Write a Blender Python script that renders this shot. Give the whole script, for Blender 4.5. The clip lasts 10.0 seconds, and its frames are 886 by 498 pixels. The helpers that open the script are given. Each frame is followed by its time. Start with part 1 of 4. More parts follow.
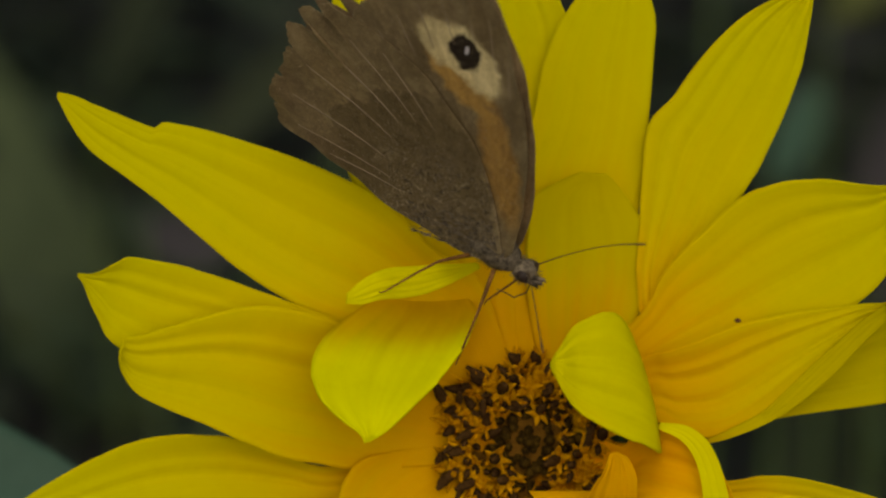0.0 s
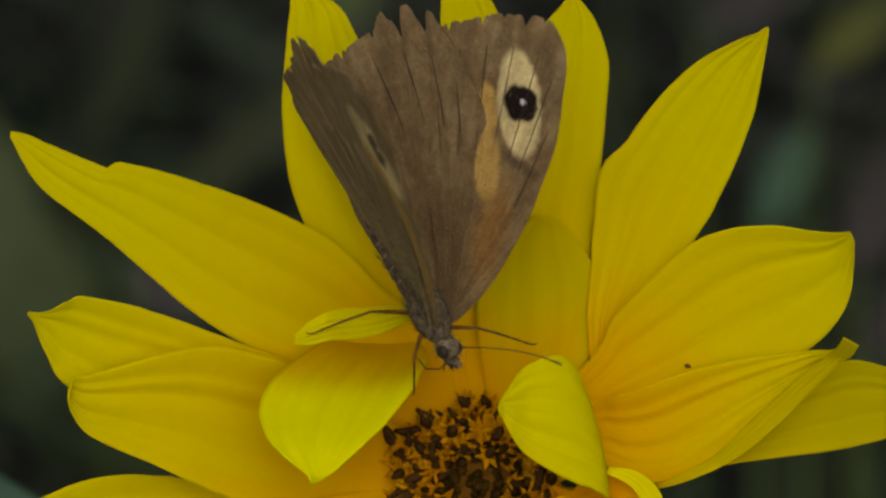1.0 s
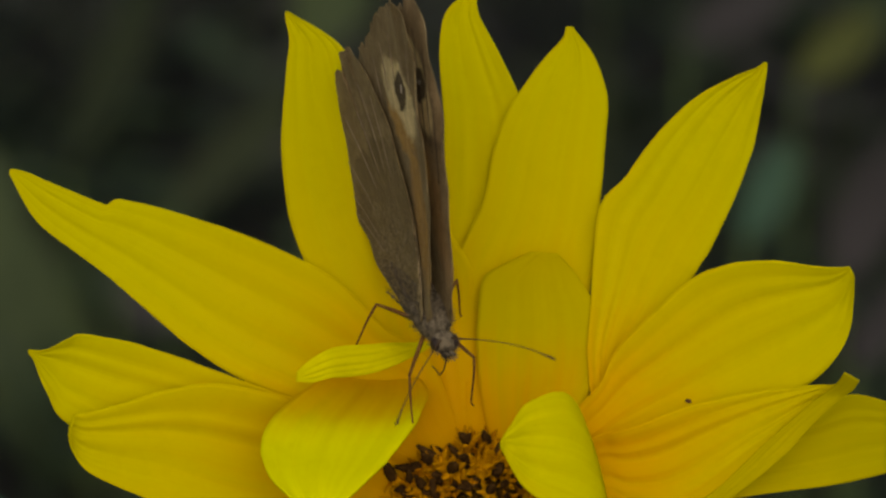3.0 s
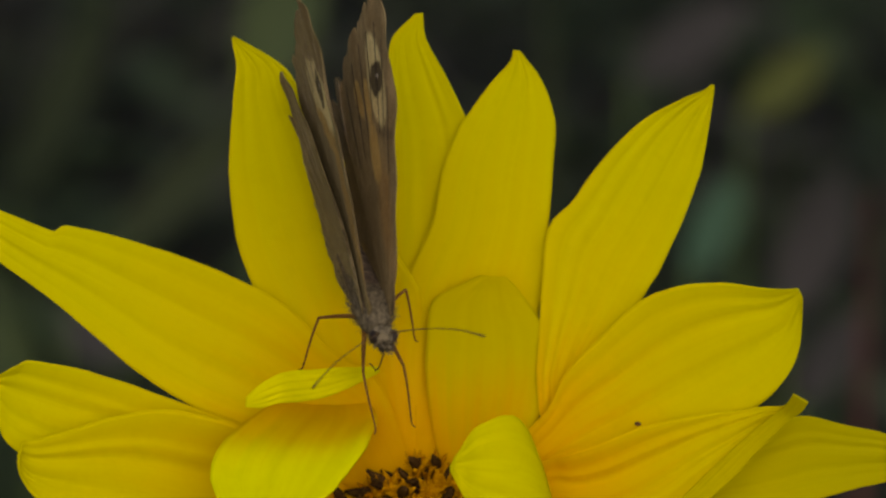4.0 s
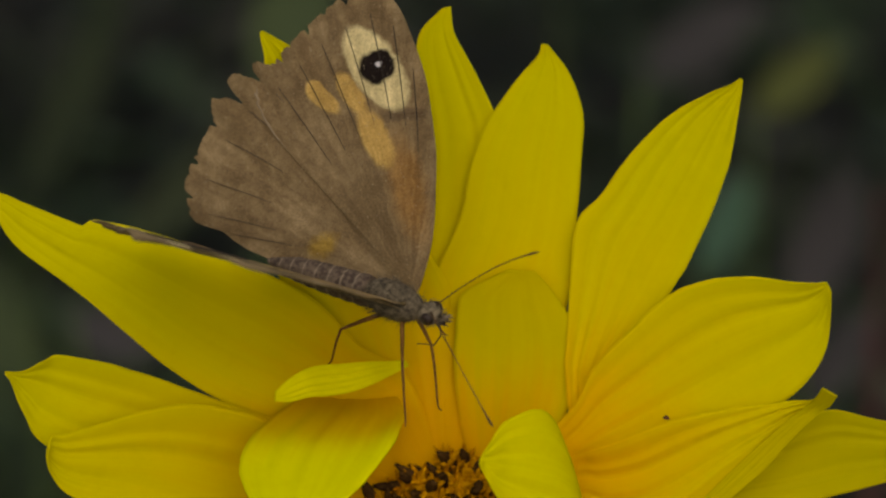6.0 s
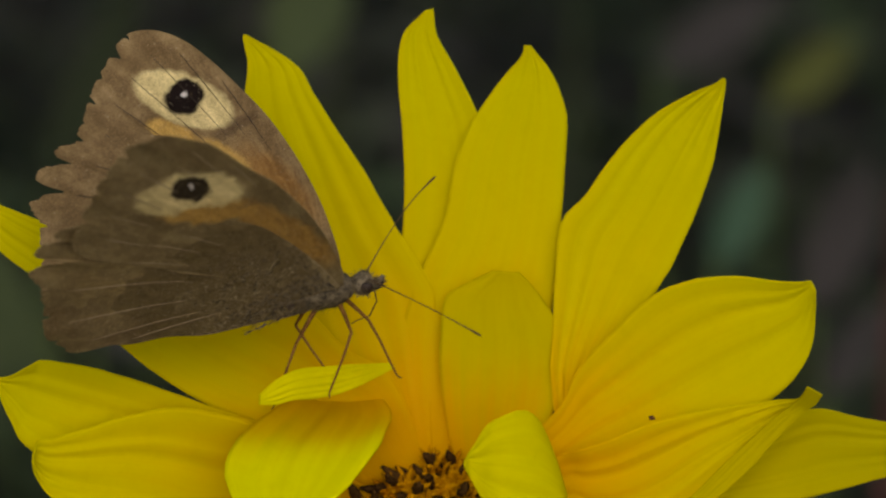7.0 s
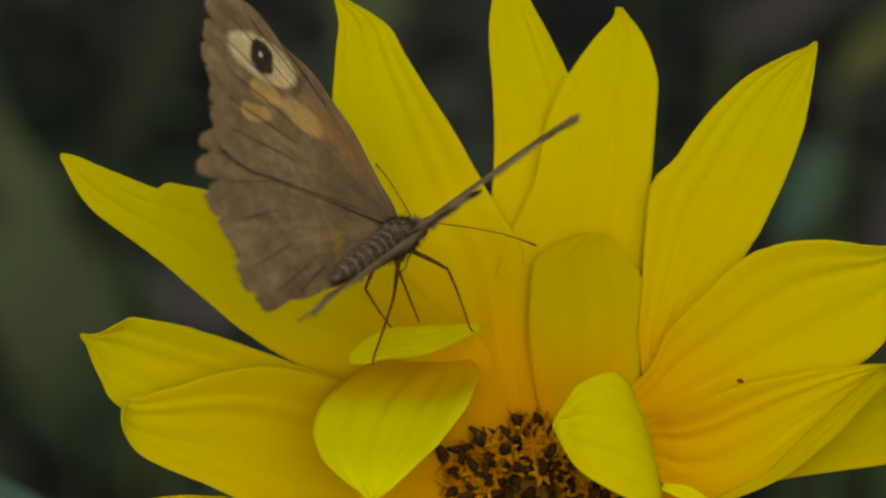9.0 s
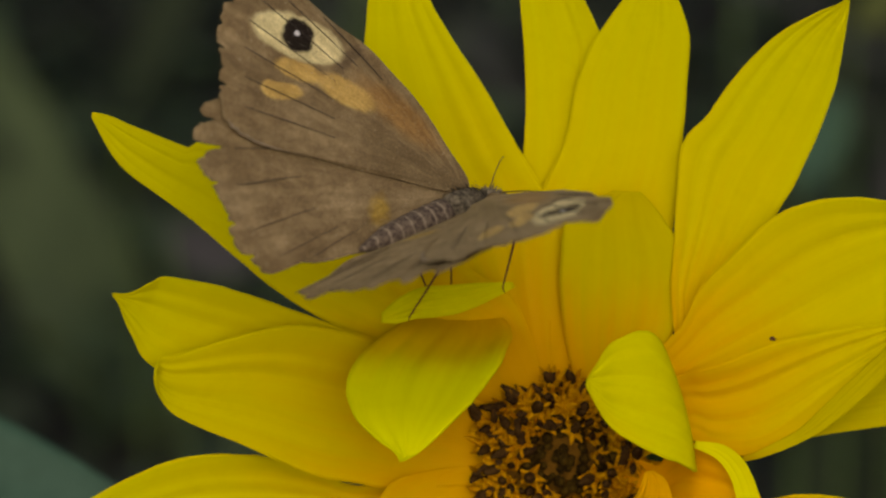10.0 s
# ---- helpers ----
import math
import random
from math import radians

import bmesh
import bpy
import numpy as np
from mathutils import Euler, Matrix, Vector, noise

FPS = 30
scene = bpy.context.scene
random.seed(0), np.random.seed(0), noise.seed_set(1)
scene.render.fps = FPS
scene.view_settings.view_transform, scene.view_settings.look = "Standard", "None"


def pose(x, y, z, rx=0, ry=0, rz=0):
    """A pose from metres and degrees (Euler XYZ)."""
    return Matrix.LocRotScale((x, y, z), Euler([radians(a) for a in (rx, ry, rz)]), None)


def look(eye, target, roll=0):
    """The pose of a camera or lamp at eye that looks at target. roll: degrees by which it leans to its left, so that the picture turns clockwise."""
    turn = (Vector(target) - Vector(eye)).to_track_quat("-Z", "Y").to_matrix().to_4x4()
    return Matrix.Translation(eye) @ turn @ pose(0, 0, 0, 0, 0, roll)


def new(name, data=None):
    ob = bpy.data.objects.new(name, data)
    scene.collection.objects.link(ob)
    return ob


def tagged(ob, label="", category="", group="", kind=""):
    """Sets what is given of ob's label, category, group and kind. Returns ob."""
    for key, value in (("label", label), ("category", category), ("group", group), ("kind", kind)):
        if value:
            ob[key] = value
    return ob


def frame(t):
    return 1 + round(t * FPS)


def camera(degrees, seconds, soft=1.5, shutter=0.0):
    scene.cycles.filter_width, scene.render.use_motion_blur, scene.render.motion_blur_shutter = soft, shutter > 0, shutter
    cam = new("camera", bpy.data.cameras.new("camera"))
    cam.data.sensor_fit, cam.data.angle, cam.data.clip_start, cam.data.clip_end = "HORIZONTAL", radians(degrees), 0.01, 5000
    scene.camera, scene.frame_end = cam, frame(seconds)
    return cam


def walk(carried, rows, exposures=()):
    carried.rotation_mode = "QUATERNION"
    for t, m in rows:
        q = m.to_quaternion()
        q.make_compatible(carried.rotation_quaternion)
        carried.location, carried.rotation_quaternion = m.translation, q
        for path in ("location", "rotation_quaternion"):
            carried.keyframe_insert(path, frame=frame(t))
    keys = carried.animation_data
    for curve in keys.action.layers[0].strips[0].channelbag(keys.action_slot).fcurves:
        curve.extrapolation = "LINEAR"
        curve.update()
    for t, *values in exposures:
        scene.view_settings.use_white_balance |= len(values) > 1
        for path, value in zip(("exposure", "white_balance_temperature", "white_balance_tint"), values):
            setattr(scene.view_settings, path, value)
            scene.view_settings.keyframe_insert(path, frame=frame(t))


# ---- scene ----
from mathutils import Quaternion

# ---- camera ----
MM = 0.001
# The view frame leans 20 degrees down; the flower head is about 0.55 m above the ground.
VIEW = pose(0, 0, 0.56, -20)
HEAD = Vector((2.9, 0.0, -21.9))          # the flower's disc in the view frame, in millimetres

cam = camera(15.0, 10.0, soft=2.3)
cam.data.dof.use_dof = True
cam.data.dof.focus_distance = 0.301
cam.data.dof.aperture_fstop = 26
# seconds, degrees of turn to the left, degrees of turn upward: the hand that holds it drifts
PAN = [(0, 0.202, -0.799), (0.5, 0.192, -0.433), (1, 0.000, 0.000), (1.5, -0.106, 0.067), (2, -0.115, 0.096),
       (2.2, -0.077, 0.173), (3.3, -0.568, 0.260), (3.5, -1.077, 0.558), (4, -1.183, 0.818), (4.5, -1.164, 0.616),
       (5, -1.039, 0.645), (5.5, -1.145, 0.645), (6, -0.991, 0.779), (6.2, -0.914, 0.722), (7.3, -0.433, 0.577),
       (7.5, -0.106, 0.443), (8, 0.019, 0.269), (8.5, 0.491, 0.164), (9, 0.404, 0.212), (9.5, 0.587, -0.029),
       (10, 0.616, -0.654)]
walk(cam, [(t, VIEW @ pose(0, -0.310, 0, 90 + up, 0, left)) for t, left, up in PAN],
     exposures=[(0, -0.58, 6900, 10), (1.5, -0.52, 6900, 10), (3.5, -0.52, 6900, 10), (4.5, -0.36, 6900, 10), (5, -0.52, 6900, 10), (5.5, -0.56, 6900, 10), (6, -0.52, 6900, 10), (7.5, -0.46, 6900, 10), (9.5, -0.45, 6900, 10), (10, -0.36, 6900, 10)])

# ---- world and light ----
scene.view_settings.exposure = 0.0
world = bpy.data.worlds.new("overcast_sky")
scene.world = world
world.use_nodes = True
wn = world.node_tree.nodes
sky = wn.new("ShaderNodeTexSky")
sky.sky_type = 'NISHITA'
sky.sun_disc = False
sky.sun_elevation = radians(38)
sky.sun_rotation = radians(176)
sky.dust_density = 4.0
world.node_tree.links.new(sky.outputs[0], wn["Background"].inputs[0])
wn["Background"].inputs[1].default_value = 0.13
sun_data = bpy.data.lights.new("sun", 'SUN')
sun_data.energy = 1.9
sun_data.angle = radians(85)
sun_data.color = (1.0, 0.965, 0.89)
sun = new("sun", sun_data)
sun.matrix_world = look((0.15, -2.2, 2.25), (0, 0, 0.5))


# ---- materials ----
class Nodes:
    """Short hand for a node material."""

    def __init__(self, name):
        self.mat = bpy.data.materials.new(name)
        self.mat.use_nodes = True
        self.tree = self.mat.node_tree
        self.bsdf = self.tree.nodes["Principled BSDF"]
        self.out = self.tree.nodes["Material Output"]

    def put(self, socket, value):
        if isinstance(value, bpy.types.NodeSocket):
            self.tree.links.new(value, socket)
        elif isinstance(value, (tuple, list)) and len(value) == 3 and socket.type == 'RGBA':
            socket.default_value = (*value, 1)
        else:
            socket.default_value = value

    def node(self, kind, *values, **settings):
        n = self.tree.nodes.new(kind)
        for k, v in settings.items():
            setattr(n, k, v)
        for i, v in enumerate(values):
            if v is not None:
                self.put(n.inputs[i], v)
        return n

    def math(self, op, a, b=0.0, c=0.0):
        return self.node("ShaderNodeMath", a, b, c, operation=op).outputs[0]

    def place(self, scale):
        """Object coordinates times scale."""
        tc = self.node("ShaderNodeTexCoord").outputs["Object"]
        return self.node("ShaderNodeVectorMath", tc, (scale, scale, scale), operation='MULTIPLY').outputs[0]

    def noise(self, where, scale, detail=3.0, rough=0.55):
        n = self.node("ShaderNodeTexNoise")
        self.put(n.inputs["Vector"], where)
        n.inputs["Scale"].default_value = scale
        n.inputs["Detail"].default_value = detail
        n.inputs["Roughness"].default_value = rough
        return n.outputs["Fac"]

    def ramp(self, fac, lo, hi, a=0.0, b=1.0):
        n = self.node("ShaderNodeMapRange", interpolation_type='SMOOTHSTEP')
        self.put(n.inputs[0], fac)
        for i, v in enumerate((lo, hi, a, b)):
            n.inputs[i + 1].default_value = v
        return n.outputs[0]

    def mix(self, fac, a, b, blend='MIX'):
        n = self.node("ShaderNodeMix", data_type='RGBA', blend_type=blend)
        self.put(n.inputs["Factor"], fac)
        self.put(n.inputs[6], a)
        self.put(n.inputs[7], b)
        return n.outputs[2]

    def bump(self, height, distance, strength=0.5):
        n = self.node("ShaderNodeBump")
        self.put(n.inputs["Height"], height)
        n.inputs["Distance"].default_value = distance
        n.inputs["Strength"].default_value = strength
        self.put(self.bsdf.inputs["Normal"], n.outputs[0])

    def surface(self, colour, rough=0.6, specular=0.3, metal=0.0):
        self.put(self.bsdf.inputs["Base Color"], colour)
        self.put(self.bsdf.inputs["Roughness"], rough)
        self.put(self.bsdf.inputs["Specular IOR Level"], specular)
        self.put(self.bsdf.inputs["Metallic"], metal)

    def translucent(self, colour, share):
        t = self.node("ShaderNodeBsdfTranslucent")
        self.put(t.inputs[0], colour)
        m = self.node("ShaderNodeMixShader", share, self.bsdf.outputs[0], t.outputs[0])
        self.put(self.out.inputs["Surface"], m.outputs[0])


def petal_material(name, inner, middle, outer, share, near=9.0, far=29.0, lengthwise=False):
    """Yellow ray floret: orange round the disc, greener to the tip, fine lengthwise veins. UV: u across, v along.
    near, far: millimetres from the disc's middle over which the orange fades; lengthwise: percent of the petal's length instead."""
    k = Nodes(name)
    uv = k.node("ShaderNodeUVMap").outputs[0]
    sep = k.node("ShaderNodeSeparateXYZ", uv)
    u, v = sep.outputs[0], sep.outputs[1]
    where = k.place(1000)
    spot_at = k.node("ShaderNodeSeparateXYZ", where)
    x, z = spot_at.outputs[0], spot_at.outputs[2]
    reach = k.math('SQRT', k.math('ADD', k.math('MULTIPLY', x, x), k.math('MULTIPLY', z, z)))
    if lengthwise:
        reach = k.math('MULTIPLY', v, 100.0)
    broad = k.noise(where, 0.12, 3)
    streaky = k.node("ShaderNodeCombineXYZ", k.math('MULTIPLY', u, 9.0), k.math('MULTIPLY', v, 0.8), broad).outputs[0]
    drift = k.math('ADD', k.math('MULTIPLY', k.math('SUBTRACT', broad, 0.5), 6.0), k.math('MULTIPLY', k.math('SUBTRACT', k.noise(streaky, 1.0, 2), 0.5), 9.0))
    out = k.math('ADD', reach, drift)
    colour = k.mix(k.ramp(out, near, far), inner, middle)
    colour = k.mix(k.ramp(out, 24.0, 44.0), colour, outer)
    stretched = k.node("ShaderNodeCombineXYZ", k.math('MULTIPLY', u, 26.0), k.math('MULTIPLY', v, 1.6), broad).outputs[0]
    veins = k.noise(stretched, 1.0, 3, 0.6)
    colour = k.mix(k.ramp(veins, 0.36, 0.62, 0.0, 0.13), colour, k.mix(1.0, colour, (0.86, 0.80, 0.25), 'MULTIPLY'))
    colour = k.mix(k.ramp(k.noise(where, 0.55, 5), 0.5, 0.72, 0.0, 0.2), colour, k.mix(1.0, colour, (0.88, 0.86, 0.5), 'MULTIPLY'))
    k.surface(colour, k.ramp(veins, 0.2, 0.8, 0.55, 0.7), 0.05)
    k.bump(k.math('ADD', k.math('MULTIPLY', veins, 1.0), k.math('MULTIPLY', k.noise(where, 3.0, 2), 0.25)), 0.00012, 0.35)
    k.translucent(colour, share)
    return k.mat


petal_yellow = petal_material("petal_yellow", (0.77, 0.425, 0.0), (0.69, 0.565, 0.0), (0.64, 0.583, 0.0), 0.42)
# lemon tips of the next two: paler yellow with light on upturned faces added
petal_lemon_lit = petal_material("petal_lemon_lit", (0.74, 0.53, 0.0), (0.74, 0.69, 0.0), (0.74, 0.735, 0.002), 0.4, -6.0, 9.0)
petal_spoon = petal_material("petal_spoon", (0.76, 0.44, 0.0), (0.73, 0.62, 0.0), (0.74, 0.735, 0.002), 0.4, 5.0, 42.0, True)
# darker copy of the yellow: shade on down-facing petals, and a dull underside
petal_dull_shaded = petal_material("petal_dull_shaded", (0.77, 0.43, 0.0), (0.635, 0.535, 0.0), (0.49, 0.435, 0.0), 0.45, 8.0, 21.0)
petal_deep = petal_material("petal_deep", (0.78, 0.36, 0.0), (0.80, 0.55, 0.0), (0.76, 0.62, 0.0), 0.25, 8.0, 28.0)


def simple_material(name, a, b, scale, rough=0.7, bump=0.0001, specular=0.25, share=0.0):
    """Two-tone noisy surface at real size; scale is in spots per millimetre."""
    k = Nodes(name)
    where = k.place(1000)
    n1, n2 = k.noise(where, scale, 4), k.noise(where, scale * 6, 3)
    mixed = k.math('ADD', k.math('MULTIPLY', n1, 0.65), k.math('MULTIPLY', n2, 0.35))
    tone = k.node("ShaderNodeObjectInfo").outputs["Random"]
    mixed = k.math('ADD', mixed, k.math('MULTIPLY', k.math('SUBTRACT', tone, 0.5), 0.16))
    colour = k.mix(k.ramp(mixed, 0.36, 0.64), a, b)
    k.surface(colour, rough, specular)
    k.bump(mixed, bump, 0.6)
    if share:
        k.translucent(colour, share)
    return k.mat


floret_dark = simple_material("floret_dark", (0.022, 0.010, 0.003), (0.065, 0.032, 0.008), 2.0, 0.8, specular=0.03)
floret_tip = simple_material("floret_tip", (0.30, 0.11, 0.0), (0.58, 0.29, 0.002), 1.6, 0.8, specular=0.03, share=0.15)
floret_bud = simple_material("floret_bud", (0.018, 0.010, 0.002), (0.065, 0.036, 0.004), 2.0, 0.9, specular=0.02)
disc_flesh = simple_material("disc_flesh", (0.06, 0.026, 0.003), (0.13, 0.060, 0.006), 1.0, 0.85, specular=0.03)
sepal_green = simple_material("sepal_green", (0.035, 0.075, 0.015), (0.07, 0.12, 0.03), 0.4, 0.7, share=0.15)
stem_green = simple_material("stem_green", (0.05, 0.09, 0.02), (0.09, 0.13, 0.04), 0.3, 0.7)
leaf_dark = simple_material("leaf_dark", (0.024, 0.060, 0.036), (0.040, 0.088, 0.056), 0.06, 0.65, 0.0003, share=0.1)
leaf_pale = simple_material("leaf_pale", (0.036, 0.054, 0.021), (0.055, 0.077, 0.031), 0.04, 0.75, 0.0003, share=0.1)
# the next two leaf tones are dimmed to hold the background's shade
leaf_shaded = simple_material("leaf_shaded", (0.012, 0.020, 0.008), (0.021, 0.029, 0.012), 0.04, 0.8, 0.0003, share=0.1)
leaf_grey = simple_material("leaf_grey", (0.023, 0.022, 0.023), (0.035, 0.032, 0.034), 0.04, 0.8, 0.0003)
leaf_olive = simple_material("leaf_olive", (0.040, 0.050, 0.010), (0.060, 0.070, 0.016), 0.04, 0.8, 0.0003, share=0.1)


def undergrowth_material():
    k = Nodes("leaf_under")
    tone = k.node("ShaderNodeNewGeometry").outputs["Random Per Island"]
    patch = k.noise(k.place(1), 3.5, 3)
    # leaf greens kept near black: the deep shade is in the colour
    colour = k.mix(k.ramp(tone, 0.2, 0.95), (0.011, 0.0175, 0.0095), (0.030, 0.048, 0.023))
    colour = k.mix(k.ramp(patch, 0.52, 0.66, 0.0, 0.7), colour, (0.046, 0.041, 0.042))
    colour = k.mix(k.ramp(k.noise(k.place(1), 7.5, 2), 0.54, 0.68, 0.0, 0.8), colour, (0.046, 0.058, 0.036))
    k.surface(colour, 0.8, 0.12)
    return k.mat


leaf_under = undergrowth_material()
stem_red = simple_material("stem_red", (0.035, 0.010, 0.012), (0.06, 0.02, 0.02), 0.05, 0.75)
# soil darker than wet earth: the plants' shade is in its colour
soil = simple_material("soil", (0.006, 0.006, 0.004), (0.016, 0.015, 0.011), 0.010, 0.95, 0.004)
speck_brown = simple_material("speck_brown", (0.05, 0.02, 0.005), (0.10, 0.04, 0.01), 3.0)

body_fur = simple_material("body_fur", (0.032, 0.025, 0.017), (0.18, 0.145, 0.095), 2.2, 0.9, 0.0004, 0.1)

def abdomen_material():
    k = Nodes("abdomen_brown")
    where = k.place(1000)
    x = k.node("ShaderNodeSeparateXYZ", where).outputs[0]
    ring = k.math('ABSOLUTE', k.math('SUBTRACT', k.math('FRACT', k.math('MULTIPLY', x, 8 / 10.8)), 0.5))
    n = k.noise(where, 2.6, 4)
    colour = k.mix(k.ramp(n, 0.36, 0.64), (0.055, 0.038, 0.028), (0.12, 0.088, 0.062))
    colour = k.mix(k.ramp(k.math('ADD', ring, k.math('MULTIPLY', n, 0.25)), 0.50, 0.58, 0.0, 0.5), colour, (0.26, 0.205, 0.14))
    k.surface(colour, 0.85, 0.1)
    k.bump(n, 0.0002, 0.7)
    return k.mat


abdomen_brown = abdomen_material()
leg_brown = simple_material("leg_brown", (0.095, 0.042, 0.009), (0.19, 0.092, 0.022), 2.5, 0.7, specular=0.08)
antenna_brown = simple_material("antenna_brown", (0.05, 0.026, 0.010), (0.10, 0.055, 0.02), 3.0, 0.55)
eye_dark = simple_material("eye_dark", (0.012, 0.008, 0.006), (0.035, 0.022, 0.016), 4.0, 0.5, 0.00003, 0.2)
vein_dark = simple_material("vein_dark", (0.02, 0.013, 0.008), (0.05, 0.034, 0.02), 2.0, 0.7)
vein_pale = simple_material("vein_pale", (0.18, 0.130, 0.076), (0.26, 0.195, 0.12), 2.0, 0.75)

WING = 1.0       # wing drawings are in units of this many millimetres


def spot(k, x, y, cx, cy, rx, ry, turn=0.0, soft=0.25):
    """A soft elliptical mark on the wing, 1 inside."""
    c, s = math.cos(radians(turn)), math.sin(radians(turn))
    dx, dy = k.math('SUBTRACT', x, cx), k.math('SUBTRACT', y, cy)
    a = k.math('DIVIDE', k.math('ADD', k.math('MULTIPLY', dx, c), k.math('MULTIPLY', dy, s)), rx)
    b = k.math('DIVIDE', k.math('SUBTRACT', k.math('MULTIPLY', dy, c), k.math('MULTIPLY', dx, s)), ry)
    r = k.math('SQRT', k.math('ADD', k.math('MULTIPLY', a, a), k.math('MULTIPLY', b, b)))
    return k.ramp(r, 1.0 - soft, 1.0 + soft, 1.0, 0.0)


def wing_material(name, ground, light, marks, bend=1.5, specks=None, ripple=0.9):
    """Scaly wing. marks: (colour, strength, then the spot's numbers), laid one on the other."""
    k = Nodes(name)
    where = k.place(1000 / WING)
    warp = k.node("ShaderNodeTexNoise")
    k.put(warp.inputs["Vector"], where)
    warp.inputs["Scale"].default_value = ripple
    warp.inputs["Detail"].default_value = 4.0
    shifted = k.node("ShaderNodeVectorMath", k.node("ShaderNodeVectorMath", warp.outputs["Color"], (0.5, 0.5, 0.5), operation='SUBTRACT').outputs[0],
                     (bend, bend, 0.0), operation='MULTIPLY').outputs[0]
    bent = k.node("ShaderNodeVectorMath", where, shifted, operation='ADD').outputs[0]
    sep = k.node("ShaderNodeSeparateXYZ", bent)
    x, y = sep.outputs[0], k.math('ABSOLUTE', sep.outputs[1])
    colour = k.mix(k.ramp(k.noise(where, 0.22, 4), 0.35, 0.68), ground, light)
    for tint, strength, *numbers in marks:
        mask = k.math('MULTIPLY', spot(k, x, y, *numbers), strength)
        colour = k.mix(mask, colour, tint)
    reach = k.math('SQRT', k.math('ADD', k.math('MULTIPLY', x, x), k.math('MULTIPLY', y, y)))
    angle = k.math('ARCTAN2', y, x)
    ray = k.node("ShaderNodeCombineXYZ", k.math('MULTIPLY', angle, 16.0), k.math('MULTIPLY', reach, 0.12), 0.0).outputs[0]
    streak = k.noise(ray, 1.0, 4, 0.65)
    colour = k.mix(k.ramp(streak, 0.38, 0.62, 0.62, 0.0), colour, k.mix(1.0, colour, (0.62, 0.58, 0.55), 'MULTIPLY'))
    colour = k.mix(k.ramp(streak, 0.60, 0.72, 0.0, 0.35), colour, k.mix(0.6, colour, (0.27, 0.20, 0.11)))
    grain = k.noise(where, 7.0, 3, 0.7)
    worn = k.noise(where, 1.7, 5, 0.7)
    colour = k.mix(k.ramp(grain, 0.42, 0.60, 0.0, 0.6), colour, k.mix(1.0, colour, (0.55, 0.53, 0.5), 'MULTIPLY'))
    colour = k.mix(k.ramp(worn, 0.56, 0.72, 0.0, 0.5), colour, k.mix(0.5, colour, (0.28, 0.21, 0.12)))
    mottle = k.noise(where, 0.75, 5, 0.7)
    colour = k.mix(k.ramp(mottle, 0.40, 0.62, 0.38, 0.0), colour, k.mix(1.0, colour, (0.55, 0.52, 0.48), 'MULTIPLY'))
    if specks:
        dots = k.math('MULTIPLY', k.ramp(k.noise(where, 1.9, 2, 0.5), 0.58, 0.63), spot(k, x, y, *specks))
        colour = k.mix(k.math('MULTIPLY', dots, 0.85), colour, (0.03, 0.022, 0.014))
        hairs = k.math('MULTIPLY', k.ramp(k.noise(ray, 9.0, 2, 0.5), 0.56, 0.64), spot(k, x, y, *specks))
        colour = k.mix(k.math('MULTIPLY', hairs, 0.7), colour, (0.40, 0.33, 0.23))
    fleck = k.noise(where, 4.3, 2, 0.6)
    colour = k.mix(k.ramp(fleck, 0.65, 0.72, 0.0, 0.45), colour, (0.42, 0.35, 0.25))
    k.surface(colour, 0.78, 0.06)
    k.bsdf.inputs["Sheen Weight"].default_value = 0.22
    k.bsdf.inputs["Sheen Roughness"].default_value = 0.5
    k.bsdf.inputs["Sheen Tint"].default_value = (0.85, 0.68, 0.36, 1)
    k.bump(k.math('ADD', grain, k.math('MULTIPLY', mottle, 1.5)), 0.00008, 0.7)
    k.translucent(k.mix(1.0, colour, (1.0, 0.8, 0.55), 'MULTIPLY'), 0.24)
    return k.mat


BROWN, BROWN_LIGHT = (0.232, 0.160, 0.078), (0.352, 0.254, 0.132)
GREY, GREY_LIGHT = (0.175, 0.130, 0.060), (0.262, 0.202, 0.102)
CREAM, ORANGE, DARK = (0.93, 0.80, 0.41), (0.60, 0.35, 0.07), (0.012, 0.007, 0.008)
AMBER = (0.72, 0.47, 0.13)
WHITE = (0.8, 0.78, 0.8)
fore_upper = wing_material("forewing_upper", BROWN, BROWN_LIGHT, [
    ((0.13, 0.088, 0.040), 0.4, -2.6, 5.6, 2.6, 6.0, 16, 0.6),
    ((0.36, 0.19, 0.05), 0.75, 1.2, 9.0, 1.6, 4.6, 4, 0.5), (AMBER, 0.85, -1.2, 14.2, 1.3, 3.0, 20, 0.25),
    (AMBER, 0.9, -3.0, 18.9, 0.95, 2.3, 27, 0.2), ((0.085, 0.055, 0.034), 0.6, 1.9, 15.6, 2.2, 0.5, -10, 0.6),
    (CREAM, 0.95, -0.2, 20.5, 2.2, 4.7, 27.6, 0.12), (AMBER, 0.9, -5.9, 19.2, 0.85, 2.2, 38, 0.15),
    (DARK, 1.0, -0.05, 20.7, 1.75, 1.65, 0, 0.12), (WHITE, 1.0, 0.1, 20.8, 0.3, 0.3, 0, 0.3)], 0.9)
